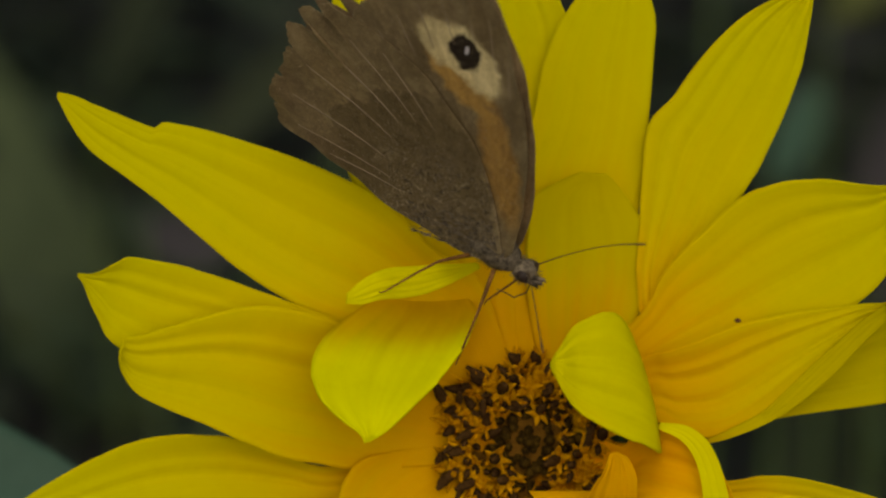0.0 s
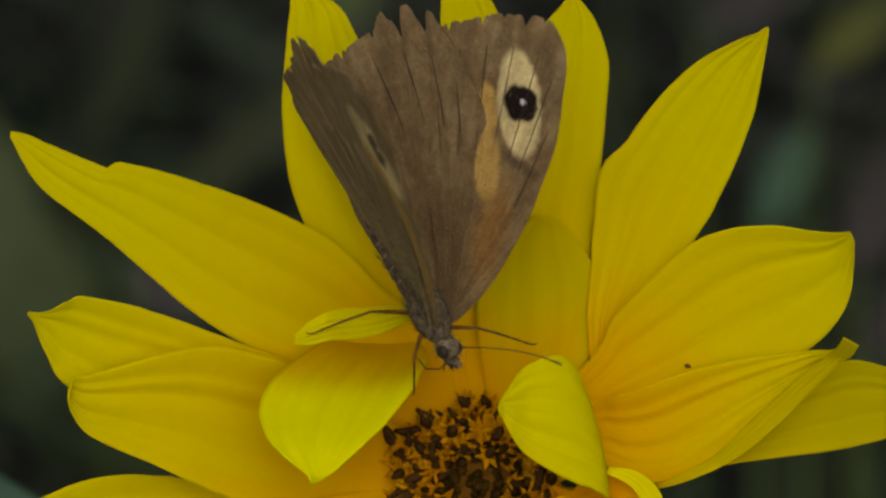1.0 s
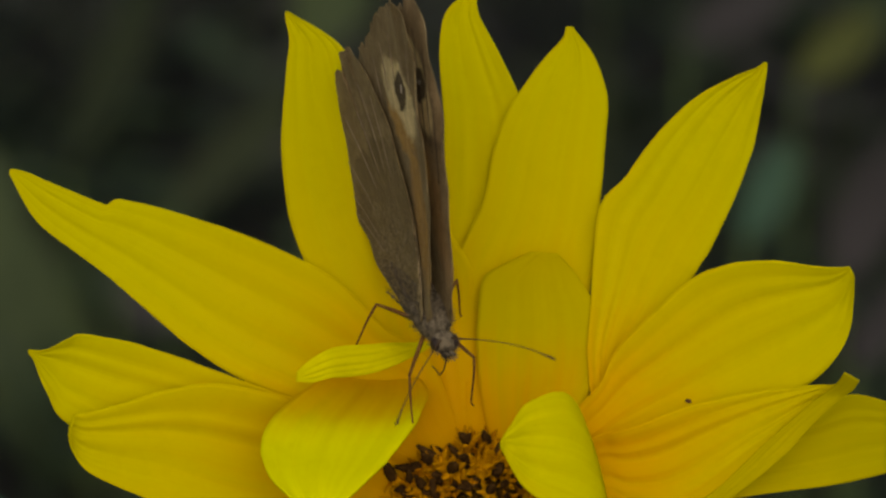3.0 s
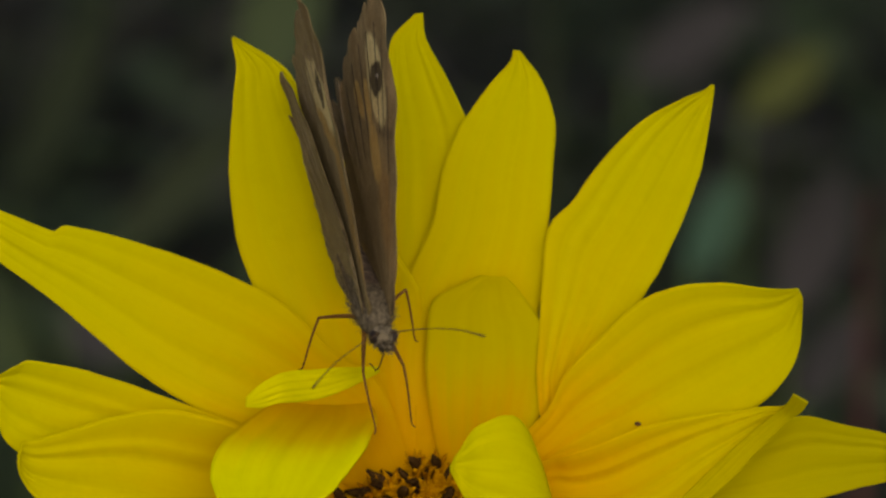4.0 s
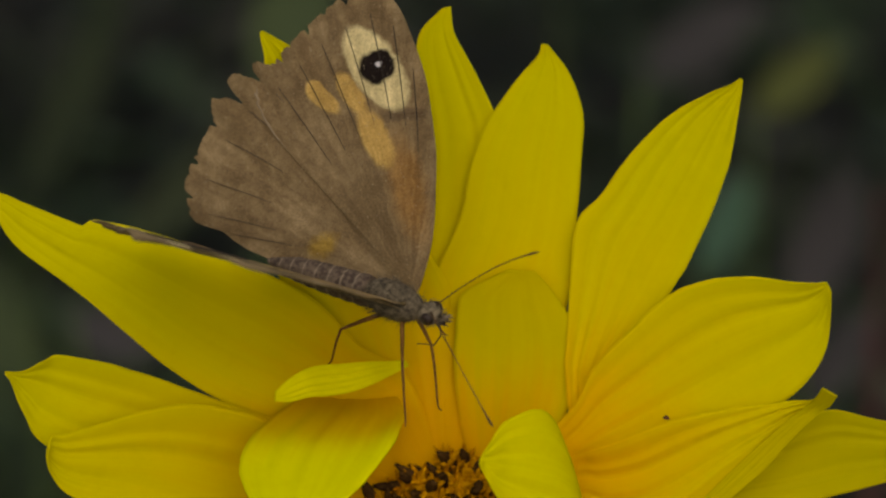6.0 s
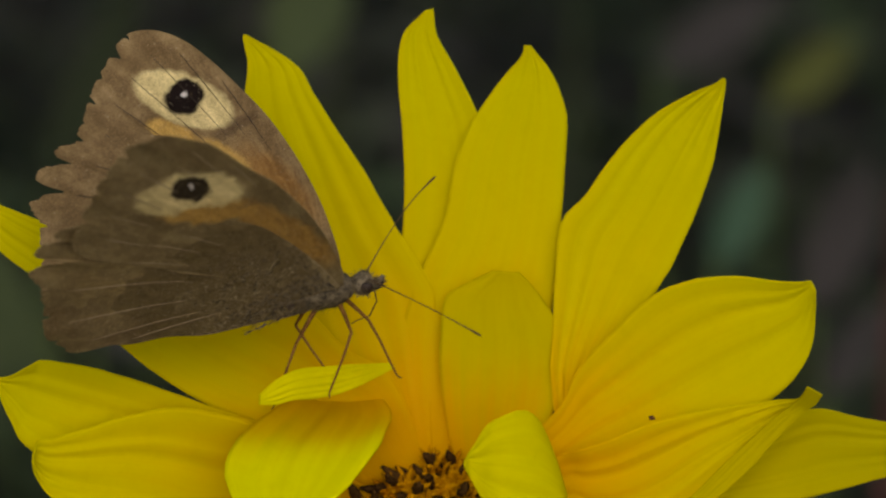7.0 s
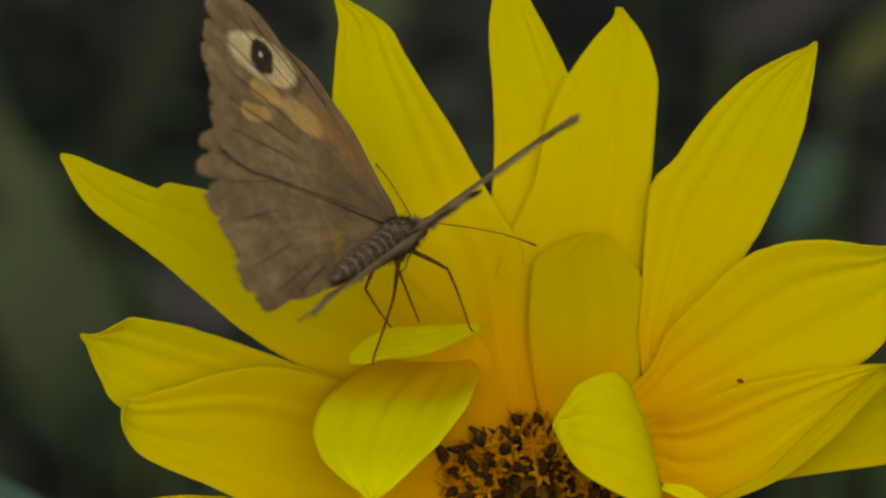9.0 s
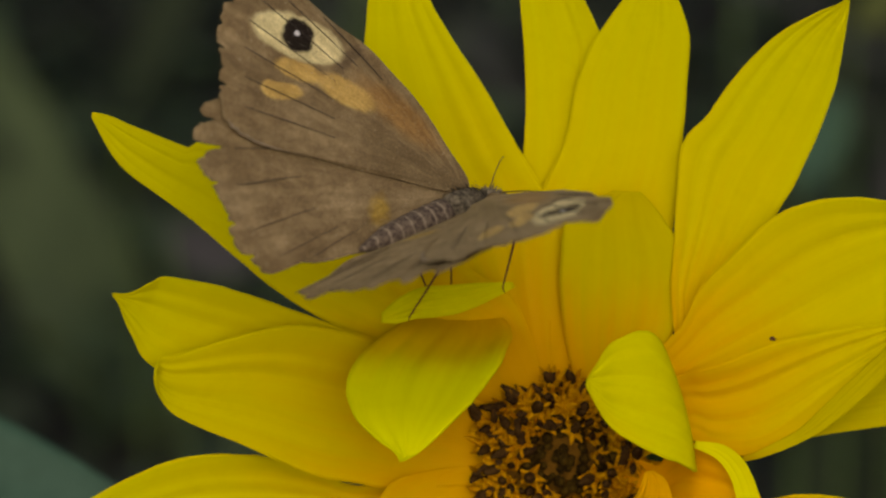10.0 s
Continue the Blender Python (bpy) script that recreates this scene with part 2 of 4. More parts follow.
fore_under = wing_material("forewing_under", GREY, GREY_LIGHT, [
    ((0.39, 0.22, 0.048), 0.9, 1.1, 9.6, 1.75, 6.6, 5, 0.3), ((0.48, 0.28, 0.06), 0.9, -1.8, 16.9, 1.7, 3.9, 45, 0.25),
    ((0.66, 0.55, 0.27), 0.9, -3.2, 20.6, 2.0, 2.6, 40, 0.2), (CREAM, 0.85, -0.6, 19.4, 2.3, 3.9, 38, 0.16), ((0.16, 0.11, 0.06), 0.5, 1.7, 14.6, 1.6, 0.35, -30, 0.6),
    (DARK, 1.0, -0.9, 20.1, 1.62, 1.75, 0, 0.12), (WHITE, 1.0, -0.7, 20.2, 0.26, 0.3, 0, 0.3)])
hind_upper = wing_material("hindwing_upper", BROWN, BROWN_LIGHT, [
    ((0.42, 0.27, 0.04), 0.85, -8.68, 5.18, 1.5, 0.9, 10, 0.5)])
hind_under = wing_material("hindwing_under", GREY, GREY_LIGHT, [
    ((0.27, 0.20, 0.090), 0.5, -13.0, 12.5, 3.0, 9.0, 28, 0.5), ((0.122, 0.090, 0.040), 0.9, -8.2, 7.0, 8.6, 8.6, 0, 0.05),
    ((0.15, 0.105, 0.052), 0.5, -18.5, 10.5, 1.6, 8.5, 22, 0.5)], 7.0, (-3.0, 3.0, 9.0, 5.5, -25, 0.5), 0.42)


# ---- building helpers ----
def mesh_object(name, bm, materials, parent=None, label=""):
    me = bpy.data.meshes.new(name)
    bmesh.ops.recalc_face_normals(bm, faces=bm.faces[:])
    bm.to_mesh(me)
    bm.free()
    for m in (materials if isinstance(materials, (list, tuple)) else [materials]):
        me.materials.append(m)
    for p in me.polygons:
        p.use_smooth = True
    ob = new(name, me)
    ob.parent = parent
    return tagged(ob, label)


def part(name, bm, material, parent, label=""):
    """One mesh object under a thing or under a part."""
    return mesh_object(name, bm, material, parent, label)


def spline(points, s):
    """A smooth curve through the points, s from 0 to 1."""
    n = len(points) - 1
    x = min(max(s, 0.0), 1.0) * n
    i = min(int(x), n - 1)
    f = x - i
    p = [np.array(points[min(max(j, 0), n)], float) for j in range(i - 1, i + 3)]
    if i == 0:
        p[0] = 2 * p[1] - p[2]
    if i == n - 1:
        p[3] = 2 * p[2] - p[1]
    return 0.5 * (2 * p[1] + (p[2] - p[0]) * f + (2 * p[0] - 5 * p[1] + 4 * p[2] - p[3]) * f * f + (3 * p[1] - p[0] - 3 * p[2] + p[3]) * f ** 3)


def tube(bm, points, radii, sides=8, steps=14, material=0):
    """A round, tapered tube along a smooth curve through the points; millimetres."""
    rings = []
    for j in range(steps + 1):
        s = j / steps
        c = Vector(spline(points, s))
        t = (Vector(spline(points, min(1, s + 0.01))) - Vector(spline(points, max(0, s - 0.01)))).normalized()
        a = t.orthogonal().normalized() if not rings else (side - t * side.dot(t)).normalized()
        side = a
        b = t.cross(a)
        r = float(spline([(q,) for q in radii], s)[0])
        rings.append([bm.verts.new((c + (a * math.cos(2 * math.pi * k / sides) + b * math.sin(2 * math.pi * k / sides)) * r) * MM) for k in range(sides)])
    for p, q in zip(rings, rings[1:]):
        for k in range(sides):
            f = bm.faces.new((p[k], p[(k + 1) % sides], q[(k + 1) % sides], q[k]))
            f.material_index = material
    for ring in (rings[0], rings[-1]):
        bm.faces.new(ring).material_index = material
    return bm


def sheet(bm, grid, normals, thick, uv=True, two=False):
    """A thin double-sided sheet from rows of points; its rim is closed. two: the back takes material 1."""
    layer = bm.loops.layers.uv.verify()
    rows, cols = len(grid), len(grid[0])
    sides = []
    for sign in (1, -1):
        sides.append([[bm.verts.new((grid[i][j] + normals[i][j] * thick * 0.5 * sign) * MM) for j in range(cols)] for i in range(rows)])
    def face(vs, uvs, m):
        try:
            f = bm.faces.new(vs)
        except ValueError:
            return
        f.material_index = m
        for l, c in zip(f.loops, uvs):
            l[layer].uv = c
    for k, g in enumerate(sides):
        for i in range(rows - 1):
            for j in range(cols - 1):
                ij = [(i, j), (i, j + 1), (i + 1, j + 1), (i + 1, j)]
                face([g[a][b] for a, b in ij], [(b / (cols - 1), a / (rows - 1)) for a, b in ij], k if two else 0)
    edge = [(0, j) for j in range(cols)] + [(i, cols - 1) for i in range(1, rows)] + [(rows - 1, j) for j in range(cols - 2, -1, -1)] + [(i, 0) for i in range(rows - 2, 0, -1)]
    for a, b in zip(edge, edge[1:] + edge[:1]):
        face([sides[0][a[0]][a[1]], sides[0][b[0]][b[1]], sides[1][b[0]][b[1]], sides[1][a[0]][a[1]]],
             [(q[1] / (cols - 1), q[0] / (rows - 1)) for q in (a, b, b, a)], 1 if two else 0)


def blade(sections, face=(0, -1, 0.15), cup=0.2, groove=0.22, wave=0.3, twist=0.0, seed=0, rows=44, cols=29, thick=0.22, step=None, ridge=0.022, ragged=1.0):
    """A petal or leaf from base to tip. sections: (x, y, z, half width) or, for one whose cross lines slant, (x, y, z, half width, degrees of
    the cross line, anticlockwise from the right as seen from the front). cup lifts the edges, groove sinks furrows, wave ruffles the rim.
    step: (side, place along, what is left of the width past it)."""
    rng = random.Random(seed)
    ph = [rng.uniform(0, 6.28) for _ in range(6)]
    toward = Vector(face)
    grid, normals = [], []
    for i in range(rows):
        s = i / (rows - 1)
        s = 1 - (1 - s) ** 1.25
        here = spline(sections, s)
        c, w = Vector(here[:3]), max(0.05, here[3])
        t = (Vector(spline(sections, min(1, s + 0.02))[:3]) - Vector(spline(sections, max(0, s - 0.02))[:3])).normalized()
        if len(here) > 4:
            side = Vector((math.cos(radians(here[4])), math.tan(radians(twist)), math.sin(radians(here[4]))))
            n = t.cross(side).normalized()
        else:
            n = (toward - t * toward.dot(t)).normalized()
            side = t.cross(n)
        if n.dot(toward) < 0:
            n = -n
        row, nrow = [], []
        for j in range(cols):
            v = 2 * j / (cols - 1) - 1
            reach = 1 + ragged * (0.012 * math.sin(9 * s + ph[0] + 2 * v) * abs(v) + 0.008 * math.sin(23 * s + ph[1]) * abs(v))
            reach -= ragged * abs(v) ** 6 * (0.025 * max(0.0, noise.noise((s * 13 + ph[3], v * 3, ph[5]))) + 0.016 * max(0.0, noise.noise((s * 45 + ph[3], v * 3, ph[0]))))
            if step and v * step[0] > 0:
                reach *= 1 - (1 - step[2]) * min(1, max(0, (s - step[1]) / 0.012)) * min(1, max(0, (1 - s) * 8))
            fade = min(1, 4 * s) * min(1, 5 * (1 - s) + 0.15)
            furrow = math.exp(-((abs(v + 0.05 * math.sin(3 * s + ph[3])) - 0.30) / 0.11) ** 2) + 0.55 * math.exp(-((abs(v) - 0.66 + 0.06 * math.sin(4 * s + ph[4])) / 0.09) ** 2)
            lift = cup * w * v * v - groove * fade * furrow
            lift += wave * v * v * math.sin(7 * s + ph[2] + (1.5 if v > 0 else 0)) * fade
            lift += ridge * (math.sin(15 * v + ph[4] + 2 * s) + 0.6 * math.sin(27 * v + ph[1] - 3 * s)) * fade
            row.append(c + side * (w * v * reach) + n * lift)
            nrow.append(n)
        grid.append(row)
        normals.append(nrow)
    bm = bmesh.new()
    sheet(bm, grid, normals, thick)
    return bm


# ---- ground and surroundings ----
def ground():
    bm = bmesh.new()
    n = 90
    span = lambda q: 0.35 * q / 10 if abs(q) <= 25 else math.copysign(0.875 * 1.145 ** (abs(q) - 25), q)
    vs = [[None] * (n + 1) for _ in range(n + 1)]
    for i in range(n + 1):
        for j in range(n + 1):
            x, y = span((i - n / 2) * 1.6), span((j - n / 2) * 1.6) + 0.9
            near = math.hypot(x, y) < 6
            z = (0.022 * noise.noise((x * 5, y * 5, 0)) + 0.012 * noise.noise((x * 14, y * 14, 3))) if near else 0.0
            vs[i][j] = bm.verts.new((x, y, z))
    for i in range(n):
        for j in range(n):
            bm.faces.new((vs[i][j], vs[i + 1][j], vs[i + 1][j + 1], vs[i][j + 1]))
    return tagged(mesh_object("ground", bm, soil), "bare garden soil with crumbs, shade put into its dark colour", "ground", kind="structure")


ground()


def long_leaf_plant(name, label, category, root, tip, bow, width, material):
    """A single arching blade or stem that grows from the soil."""
    thing = new(name)
    thing.location = Vector((root[0], root[1], 0)) * MM
    tagged(thing, label, category, group="blades behind the flower" if name == "grass_blade" else "")
    base = Vector((0, 0, -10))
    end = Vector(tip) - Vector((root[0], root[1], 0))
    mid = (base + end) * 0.5 + Vector(bow)
    q1, q2 = base.lerp(mid, 0.5) + Vector(bow) * 0.2, mid.lerp(end, 0.5) + Vector(bow) * 0.2
    sections = [(*p, w) for p, w in zip((base, q1, mid, q2, end), (width * 0.6, width, width, width * 0.7, 0.5))]
    bm = blade(sections, face=(0.2, -1, 0.3), cup=0.25, groove=0.4, wave=0.6, seed=len(bpy.data.objects), rows=24, cols=9, thick=0.8)
    part("leaf_blade", bm, material, thing)
    return thing


def undergrowth():
    """Low, dense foliage, coloured dark for its shade, that covers the soil behind the flower."""
    rng = random.Random(21)
    bm = bmesh.new()
    for _ in range(15000):
        y = 1.5 + rng.gauss(0, 1.0)
        x = rng.gauss(0, 1.25)
        if math.hypot(x, y) < 0.22 or y < -1.2:
            continue
        z = rng.uniform(0.0, 0.20) * rng.uniform(0.3, 1.0)
        size = rng.uniform(0.012, 0.034)
        a = rng.uniform(0, 6.28)
        d = Vector((math.cos(a), math.sin(a), rng.uniform(-0.6, 0.9))).normalized()
        s = d.cross(Vector((rng.uniform(-.5, .5), rng.uniform(-.5, .5), 1))).normalized() * rng.uniform(0.25, 0.5)
        n = d.cross(s).normalized() * 0.12
        c = Vector((x, y, z + 0.01))
        p = [c - d * size, c + (s - n) * size * 0.8 - d * 0.3 * size, c + (s - n) * size * 0.7 + d * 0.4 * size, c + d * size * 1.1, c + (-s - n) * size * 0.7 + d * 0.4 * size, c + (-s - n) * size * 0.8 - d * 0.3 * size]
        v = [bm.verts.new(q) for q in p]
        m = bm.verts.new(c + d * 0.1 * size)
        for k in range(6):
            bm.faces.new((v[k], v[(k + 1) % 6], m))
    me = bpy.data.meshes.new("undergrowth")
    bm.to_mesh(me)
    bm.free()
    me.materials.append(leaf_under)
    return tagged(new("undergrowth", me), "dense low green foliage with deep shade in its leaf colour", "foliage", kind="stuff")


undergrowth()
long_leaf_plant("grass_blade", "broad pale green leaf blade in the shade behind the flower", "leaf", (-158, 1214), (-268, 1258, 232), (0, 0, 0), 29.0, leaf_pale)
long_leaf_plant("grass_blade", "green leaf blade with shade in its colour, behind the flower", "leaf", (-62, 787), (-19, 782, 371), (0, 0, 0), 10.3, leaf_shaded)
long_leaf_plant("grass_blade", "green leaf blade with shade in its colour, behind the flower", "leaf", (-16, 982), (-49, 982, 334), (0, 0, 0), 12.1, leaf_shaded)
long_leaf_plant("grass_blade", "green leaf blade with shade in its colour, behind the flower", "leaf", (67, 831), (60, 836, 372), (0, 0, 0), 7.8, leaf_shaded)
long_leaf_plant("grass_blade", "small yellowish green leaf in the shade", "leaf", (152, 982), (164, 971, 305), (0, 0, 0), 3.7, leaf_shaded)
long_leaf_plant("grass_blade", "green leaf blade with shade in its colour, behind the flower", "leaf", (102, 830), (125, 828, 203), (0, 0, 0), 16.3, leaf_shaded)
long_leaf_plant("stalk", "dark reddish dry stalk rising from the soil", "leaf", (122, 469), (120, 479, 413), (0, 0, 0), 3.1, stem_red)


def shoot(label, a, b, width, material):
    """A thin stem from the soil that carries one leaf from a to b; millimetres."""
    a, b = Vector(a), Vector(b)
    thing = new("leaf_shoot")
    root = Vector((a.x, a.y + 12, 0))
    thing.location = root * MM
    tagged(thing, label, "plant", group="leaf shoots behind the flower")
    bm = bmesh.new()
    tube(bm, [(0, 0, -10), tuple((a - root) * 0.5 + Vector((4, 3, 0))), tuple(a - root)], [1.3, 1.1, 0.7], 6, 10)
    part("stem", bm, stem_green, thing)
    o = a - root
    d = b - a
    bm = blade([(*(o + d * f), width * w) for f, w in ((0, 0.15), (0.25, 0.8), (0.55, 1.0), (0.8, 0.7), (1.0, 0.05))], face=(0.1, -1, 0.35),
               cup=0.2, groove=0.3, wave=0.5, seed=len(bpy.data.objects), rows=20, cols=9, thick=0.4)
    part("leaf_blade", bm, material, thing)


shoot("pale green leaf on a thin stem in shade", (-38, 700, 374), (-19, 702, 414), 12, leaf_pale)
shoot("olive green leaf on a thin stem in shade", (121, 760, 347), (147, 764, 368), 8, leaf_olive)
shoot("grey leaf on a thin stem, its colour dimmed for shade", (88, 820, 341), (130, 826, 368), 10, leaf_grey)
shoot("dark green leaf on a thin stem in shade", (93, 640, 334), (106, 642, 364), 7, leaf_dark)
shoot("grey leaf on a thin stem, its colour dimmed for shade", (132, 720, 290), (149, 724, 340), 11, leaf_grey)
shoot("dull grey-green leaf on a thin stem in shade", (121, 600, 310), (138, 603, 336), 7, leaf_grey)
# the shade behind the flower is in these two leaves' green
shoot("dark green leaf on a thin stem in shade", (-88, 780, 292), (-42, 786, 336), 9, leaf_shaded)
shoot("dark green leaf on a thin stem in shade", (-134, 900, 268), (-95, 905, 355), 9, leaf_shaded)
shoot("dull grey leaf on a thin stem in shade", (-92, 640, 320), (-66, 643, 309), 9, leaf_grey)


def leafy_stem():
    """A low side shoot with one broad bluish green leaf."""
    thing = new("leafy_stem")
    tagged(thing, "low leafy shoot with one broad blue-green leaf", "plant")
    a, b, c = ((-77, 56, 509), (-54, 54, 505), (-33, 53, 502))
    thing.location = Vector((a[0] - 40, a[1] + 30, 0)) * MM
    o = Vector((a[0] - 40, a[1] + 30, 0))
    bm = bmesh.new()
    tube(bm, [(0, 0, -10), tuple((Vector(a) - o) * 0.5 + Vector((-12, 4, 0))), tuple(Vector(a) - o)], [2.4, 2.0, 1.2], 8, 16)
    part("stem", bm, stem_green, thing)
    pts = [Vector(a) - o, (Vector(a) * 0.5 + Vector(b) * 0.5) - o + Vector((0, 0, 3)), Vector(b) - o, Vector(c) - o]
    bm = blade([(*p, w) for p, w in zip(pts, (1.0, 7.6, 9.0, 0.4))], face=(0.1, -0.75, 0.65), cup=0.12, groove=0.4, wave=0.6, seed=9, rows=26, cols=13, thick=0.4)
    part("leaf_blade", bm, leaf_dark, thing)


leafy_stem()



# ---- the flower ----
sunflower = new("sunflower")
tagged(sunflower, "bright yellow sunflower with curled inner petals and a dark disc", "flower")
sunflower.matrix_world = VIEW @ Matrix.Translation(HEAD * MM)


def petal(sections, material=petal_yellow, label="", **shape):
    bm = blade(sections, seed=len(sunflower.children) + 3, **shape)
    return part("petal", bm, material, sunflower, label)


# petals from the back to the front; each section: x, y, z, half width, slant of its cross line
petal([(-0, 1.7, 5, 3.1, 0), (-0.1, 1.1, 10.8, 5.22, 0), (0.2, 1.3, 16.6, 6.01, 0), (0, 1.5, 21.3, 5.1, 0), (0.5, 1.5, 27.5, 3.93, 0), (0.7, 1.6, 32.3, 3.72, 0), (0.7, 1.5, 37.5, 3.87, 0), (-0.5, 1.3, 42.7, 2.96, 0), (-1.3, 1.1, 46.3, 1.89, -4), (-1.1, 1, 47.8, 1.16, -7), (-0.5, 0.9, 49.3, 0.4, 11)],
      cup=0.04)
petal([(-1.5, 1.4, 4.8, 2.22, 0), (-2.9, 0.8, 9.3, 2.22, 0), (-5.3, 0.9, 16.1, 4.81, 12), (-7.3, 0.9, 22.1, 7.16, 6), (-9.8, 0.9, 27.1, 7.22, 0), (-10.8, 1, 29.6, 6.86, -1), (-12.2, 1, 33.8, 5.87, -1), (-13.4, 0.9, 37.9, 4.54, -1), (-14.4, 0.8, 41.6, 3.26, -1), (-15, 0.7, 44.3, 2.3, -3), (-17.1, 0.5, 46.6, 0.6, 0), (-17.5, 0.4, 47.1, 0.16, -19)],
      cup=0.04)
petal([(0.4, 1.4, 5, 3.1, 0), (0.7, 0.8, 9.3, 3.91, 0), (2.9, 0.7, 18.2, 6.65, 0), (4.5, 0.6, 24.4, 6.45, 0), (6, 0.5, 29.5, 5.46, -1), (6.8, 0.4, 34.8, 5.17, 0), (7.7, 0.2, 38.4, 4.57, -1), (8.3, 0.1, 41, 3.42, -1), (8.7, 0, 43.2, 2.14, -3), (8.7, -0.1, 44.9, 0.76, 4), (8.5, -0.2, 45.8, 0.31, 0)],
      cup=-0.06)
petal([(-4.8, 1.1, -1.3, 2.48, 108), (-16.5, 0.5, -4.5, 2.48, 108), (-22, 0.2, -4.2, 4.14, 112), (-26.9, -0.3, -3.9, 5.2, 110), (-32.8, -1, -4.2, 5.28, 107), (-38.8, -1.7, -5.5, 4.35, 107), (-44.8, -2.3, -7, 2.63, 105), (-49.8, -3, -8.2, 0.26, 101)],
      cup=0.14)
petal([(-2.5, 0.8, 4.3, 3.1, 61), (-6.4, 0.2, 11.2, 4.56, 61), (-10.5, 0.1, 14, 4.6, 63), (-14.7, -0.1, 16.6, 5.76, 63), (-19.1, -0.2, 18.8, 6.17, 62), (-23.5, -0.3, 21.1, 5.82, 63), (-27.3, -0.4, 23.3, 4.96, 62), (-31.5, -0.6, 25.6, 3.94, 63), (-35.2, -0.8, 27.3, 3.08, 68), (-38.8, -1, 29.3, 2.34, 59), (-41.2, -1.3, 31, 1.32, 64), (-42.8, -1.6, 32.2, 0.26, 79)],
      cup=0.04, step=(1, 0.705, 0.72), rows=100)
petal([(3.8, 0.6, 3.3, 0.99, 23), (11.2, 0, 9.7, 0.99, 23), (12.2, -0.2, 15.8, 2.35, -34), (14.2, -0.3, 21.5, 3.96, -28), (16.1, -0.4, 26.7, 5.37, -28), (17.9, -0.5, 29.5, 5.07, -28), (19.7, -0.6, 32.6, 4.73, -27), (21.7, -0.8, 35.9, 3.95, -26), (23.3, -0.9, 38.3, 2.97, -29), (24.8, -1.1, 40.2, 1.73, -31), (25.9, -1.2, 41.4, 0.78, -37), (26.5, -1.4, 42.5, 0.16, -10)],
      cup=0.1, groove=0.3)
petal([(-4.6, 0.6, 2.1, 3.1, 86), (-14.3, 0, 6.5, 4.02, 86), (-20.6, -0.8, 8.8, 3.83, 86), (-25.7, -1.5, 10.1, 4.49, 86), (-29.3, -2.2, 11, 4.75, 80), (-33.1, -3, 12.1, 4.79, 77), (-36.9, -3.6, 13.6, 4.04, 77), (-38.3, -4.2, 14.5, 2.51, 72), (-39.7, -4.7, 15.3, 0.76, 61), (-40.6, -5.2, 15.8, 0.16, 80)],
      cup=0.12)
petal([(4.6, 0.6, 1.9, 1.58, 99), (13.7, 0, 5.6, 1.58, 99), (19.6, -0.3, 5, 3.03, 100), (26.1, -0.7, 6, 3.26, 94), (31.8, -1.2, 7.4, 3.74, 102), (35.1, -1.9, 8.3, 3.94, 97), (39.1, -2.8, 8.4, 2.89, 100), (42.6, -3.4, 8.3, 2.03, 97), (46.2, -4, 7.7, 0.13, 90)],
      cup=0.1, material=petal_dull_shaded)
petal([(3.9, 0.1, 3.1, 3.1, 98), (11, -0.5, 8.8, 3.15, 98), (14, -1, 11.2, 4.89, 104), (17.7, -1.5, 13.4, 5.81, 112), (21.2, -2.1, 15.6, 6.52, 117), (24.1, -2.7, 17.3, 6.82, 120), (26.6, -3.2, 18.5, 6.66, 121), (29.5, -3.7, 19.7, 5.49, 121), (32.1, -4.2, 20.8, 3.61, 119), (33.4, -4.8, 22.2, 1.8, 118), (34, -5.4, 23.3, 0.54, 115)],
      cup=0.12, groove=0.36)
petal([(-4.9, 0, 1.2, 3.1, 82), (-14.1, -0.6, 3.4, 5.57, 82), (-17.8, -1.4, 4.8, 6.63, 86), (-21.8, -2.2, 5.7, 6.85, 85), (-25.4, -3.1, 6.7, 6.22, 85), (-28.9, -4, 7.3, 5.15, 84), (-32.3, -4.9, 7.5, 3.84, 84), (-35.1, -5.8, 7.8, 2.65, 84), (-36.4, -6.5, 8.5, 1.66, 88), (-36.6, -7.2, 8.6, 0.48, 87)],
      cup=0.16, groove=0.32)
petal([(4.6, -0.4, 2.1, 3, 96), (11.2, -1, 5.1, 3, 96), (13.9, -1.7, 4.8, 4.1, 104), (17.3, -2.4, 5.4, 4.6, 107), (20.8, -3.2, 7.2, 4.1, 108), (24.1, -4, 9.1, 3.08, 109), (27.3, -4.9, 10.7, 2.02, 112), (30.5, -5.8, 12.2, 0.95, 126), (32.3, -6.9, 12.8, 0.38, 109), (33.4, -8, 14, 0.18, 124)],
      cup=0.16, groove=0.3)
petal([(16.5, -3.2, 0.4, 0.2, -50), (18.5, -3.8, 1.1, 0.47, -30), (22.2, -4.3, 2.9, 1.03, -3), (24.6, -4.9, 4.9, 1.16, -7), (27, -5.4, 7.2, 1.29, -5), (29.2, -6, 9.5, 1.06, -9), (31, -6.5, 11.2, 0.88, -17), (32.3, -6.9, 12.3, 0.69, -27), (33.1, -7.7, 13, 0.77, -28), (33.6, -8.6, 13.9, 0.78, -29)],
      cup=0.03, groove=0.05, wave=0.05, ridge=0.01, material=petal_dull_shaded, label="dull underside of a petal's folded rim, shade in its colour")
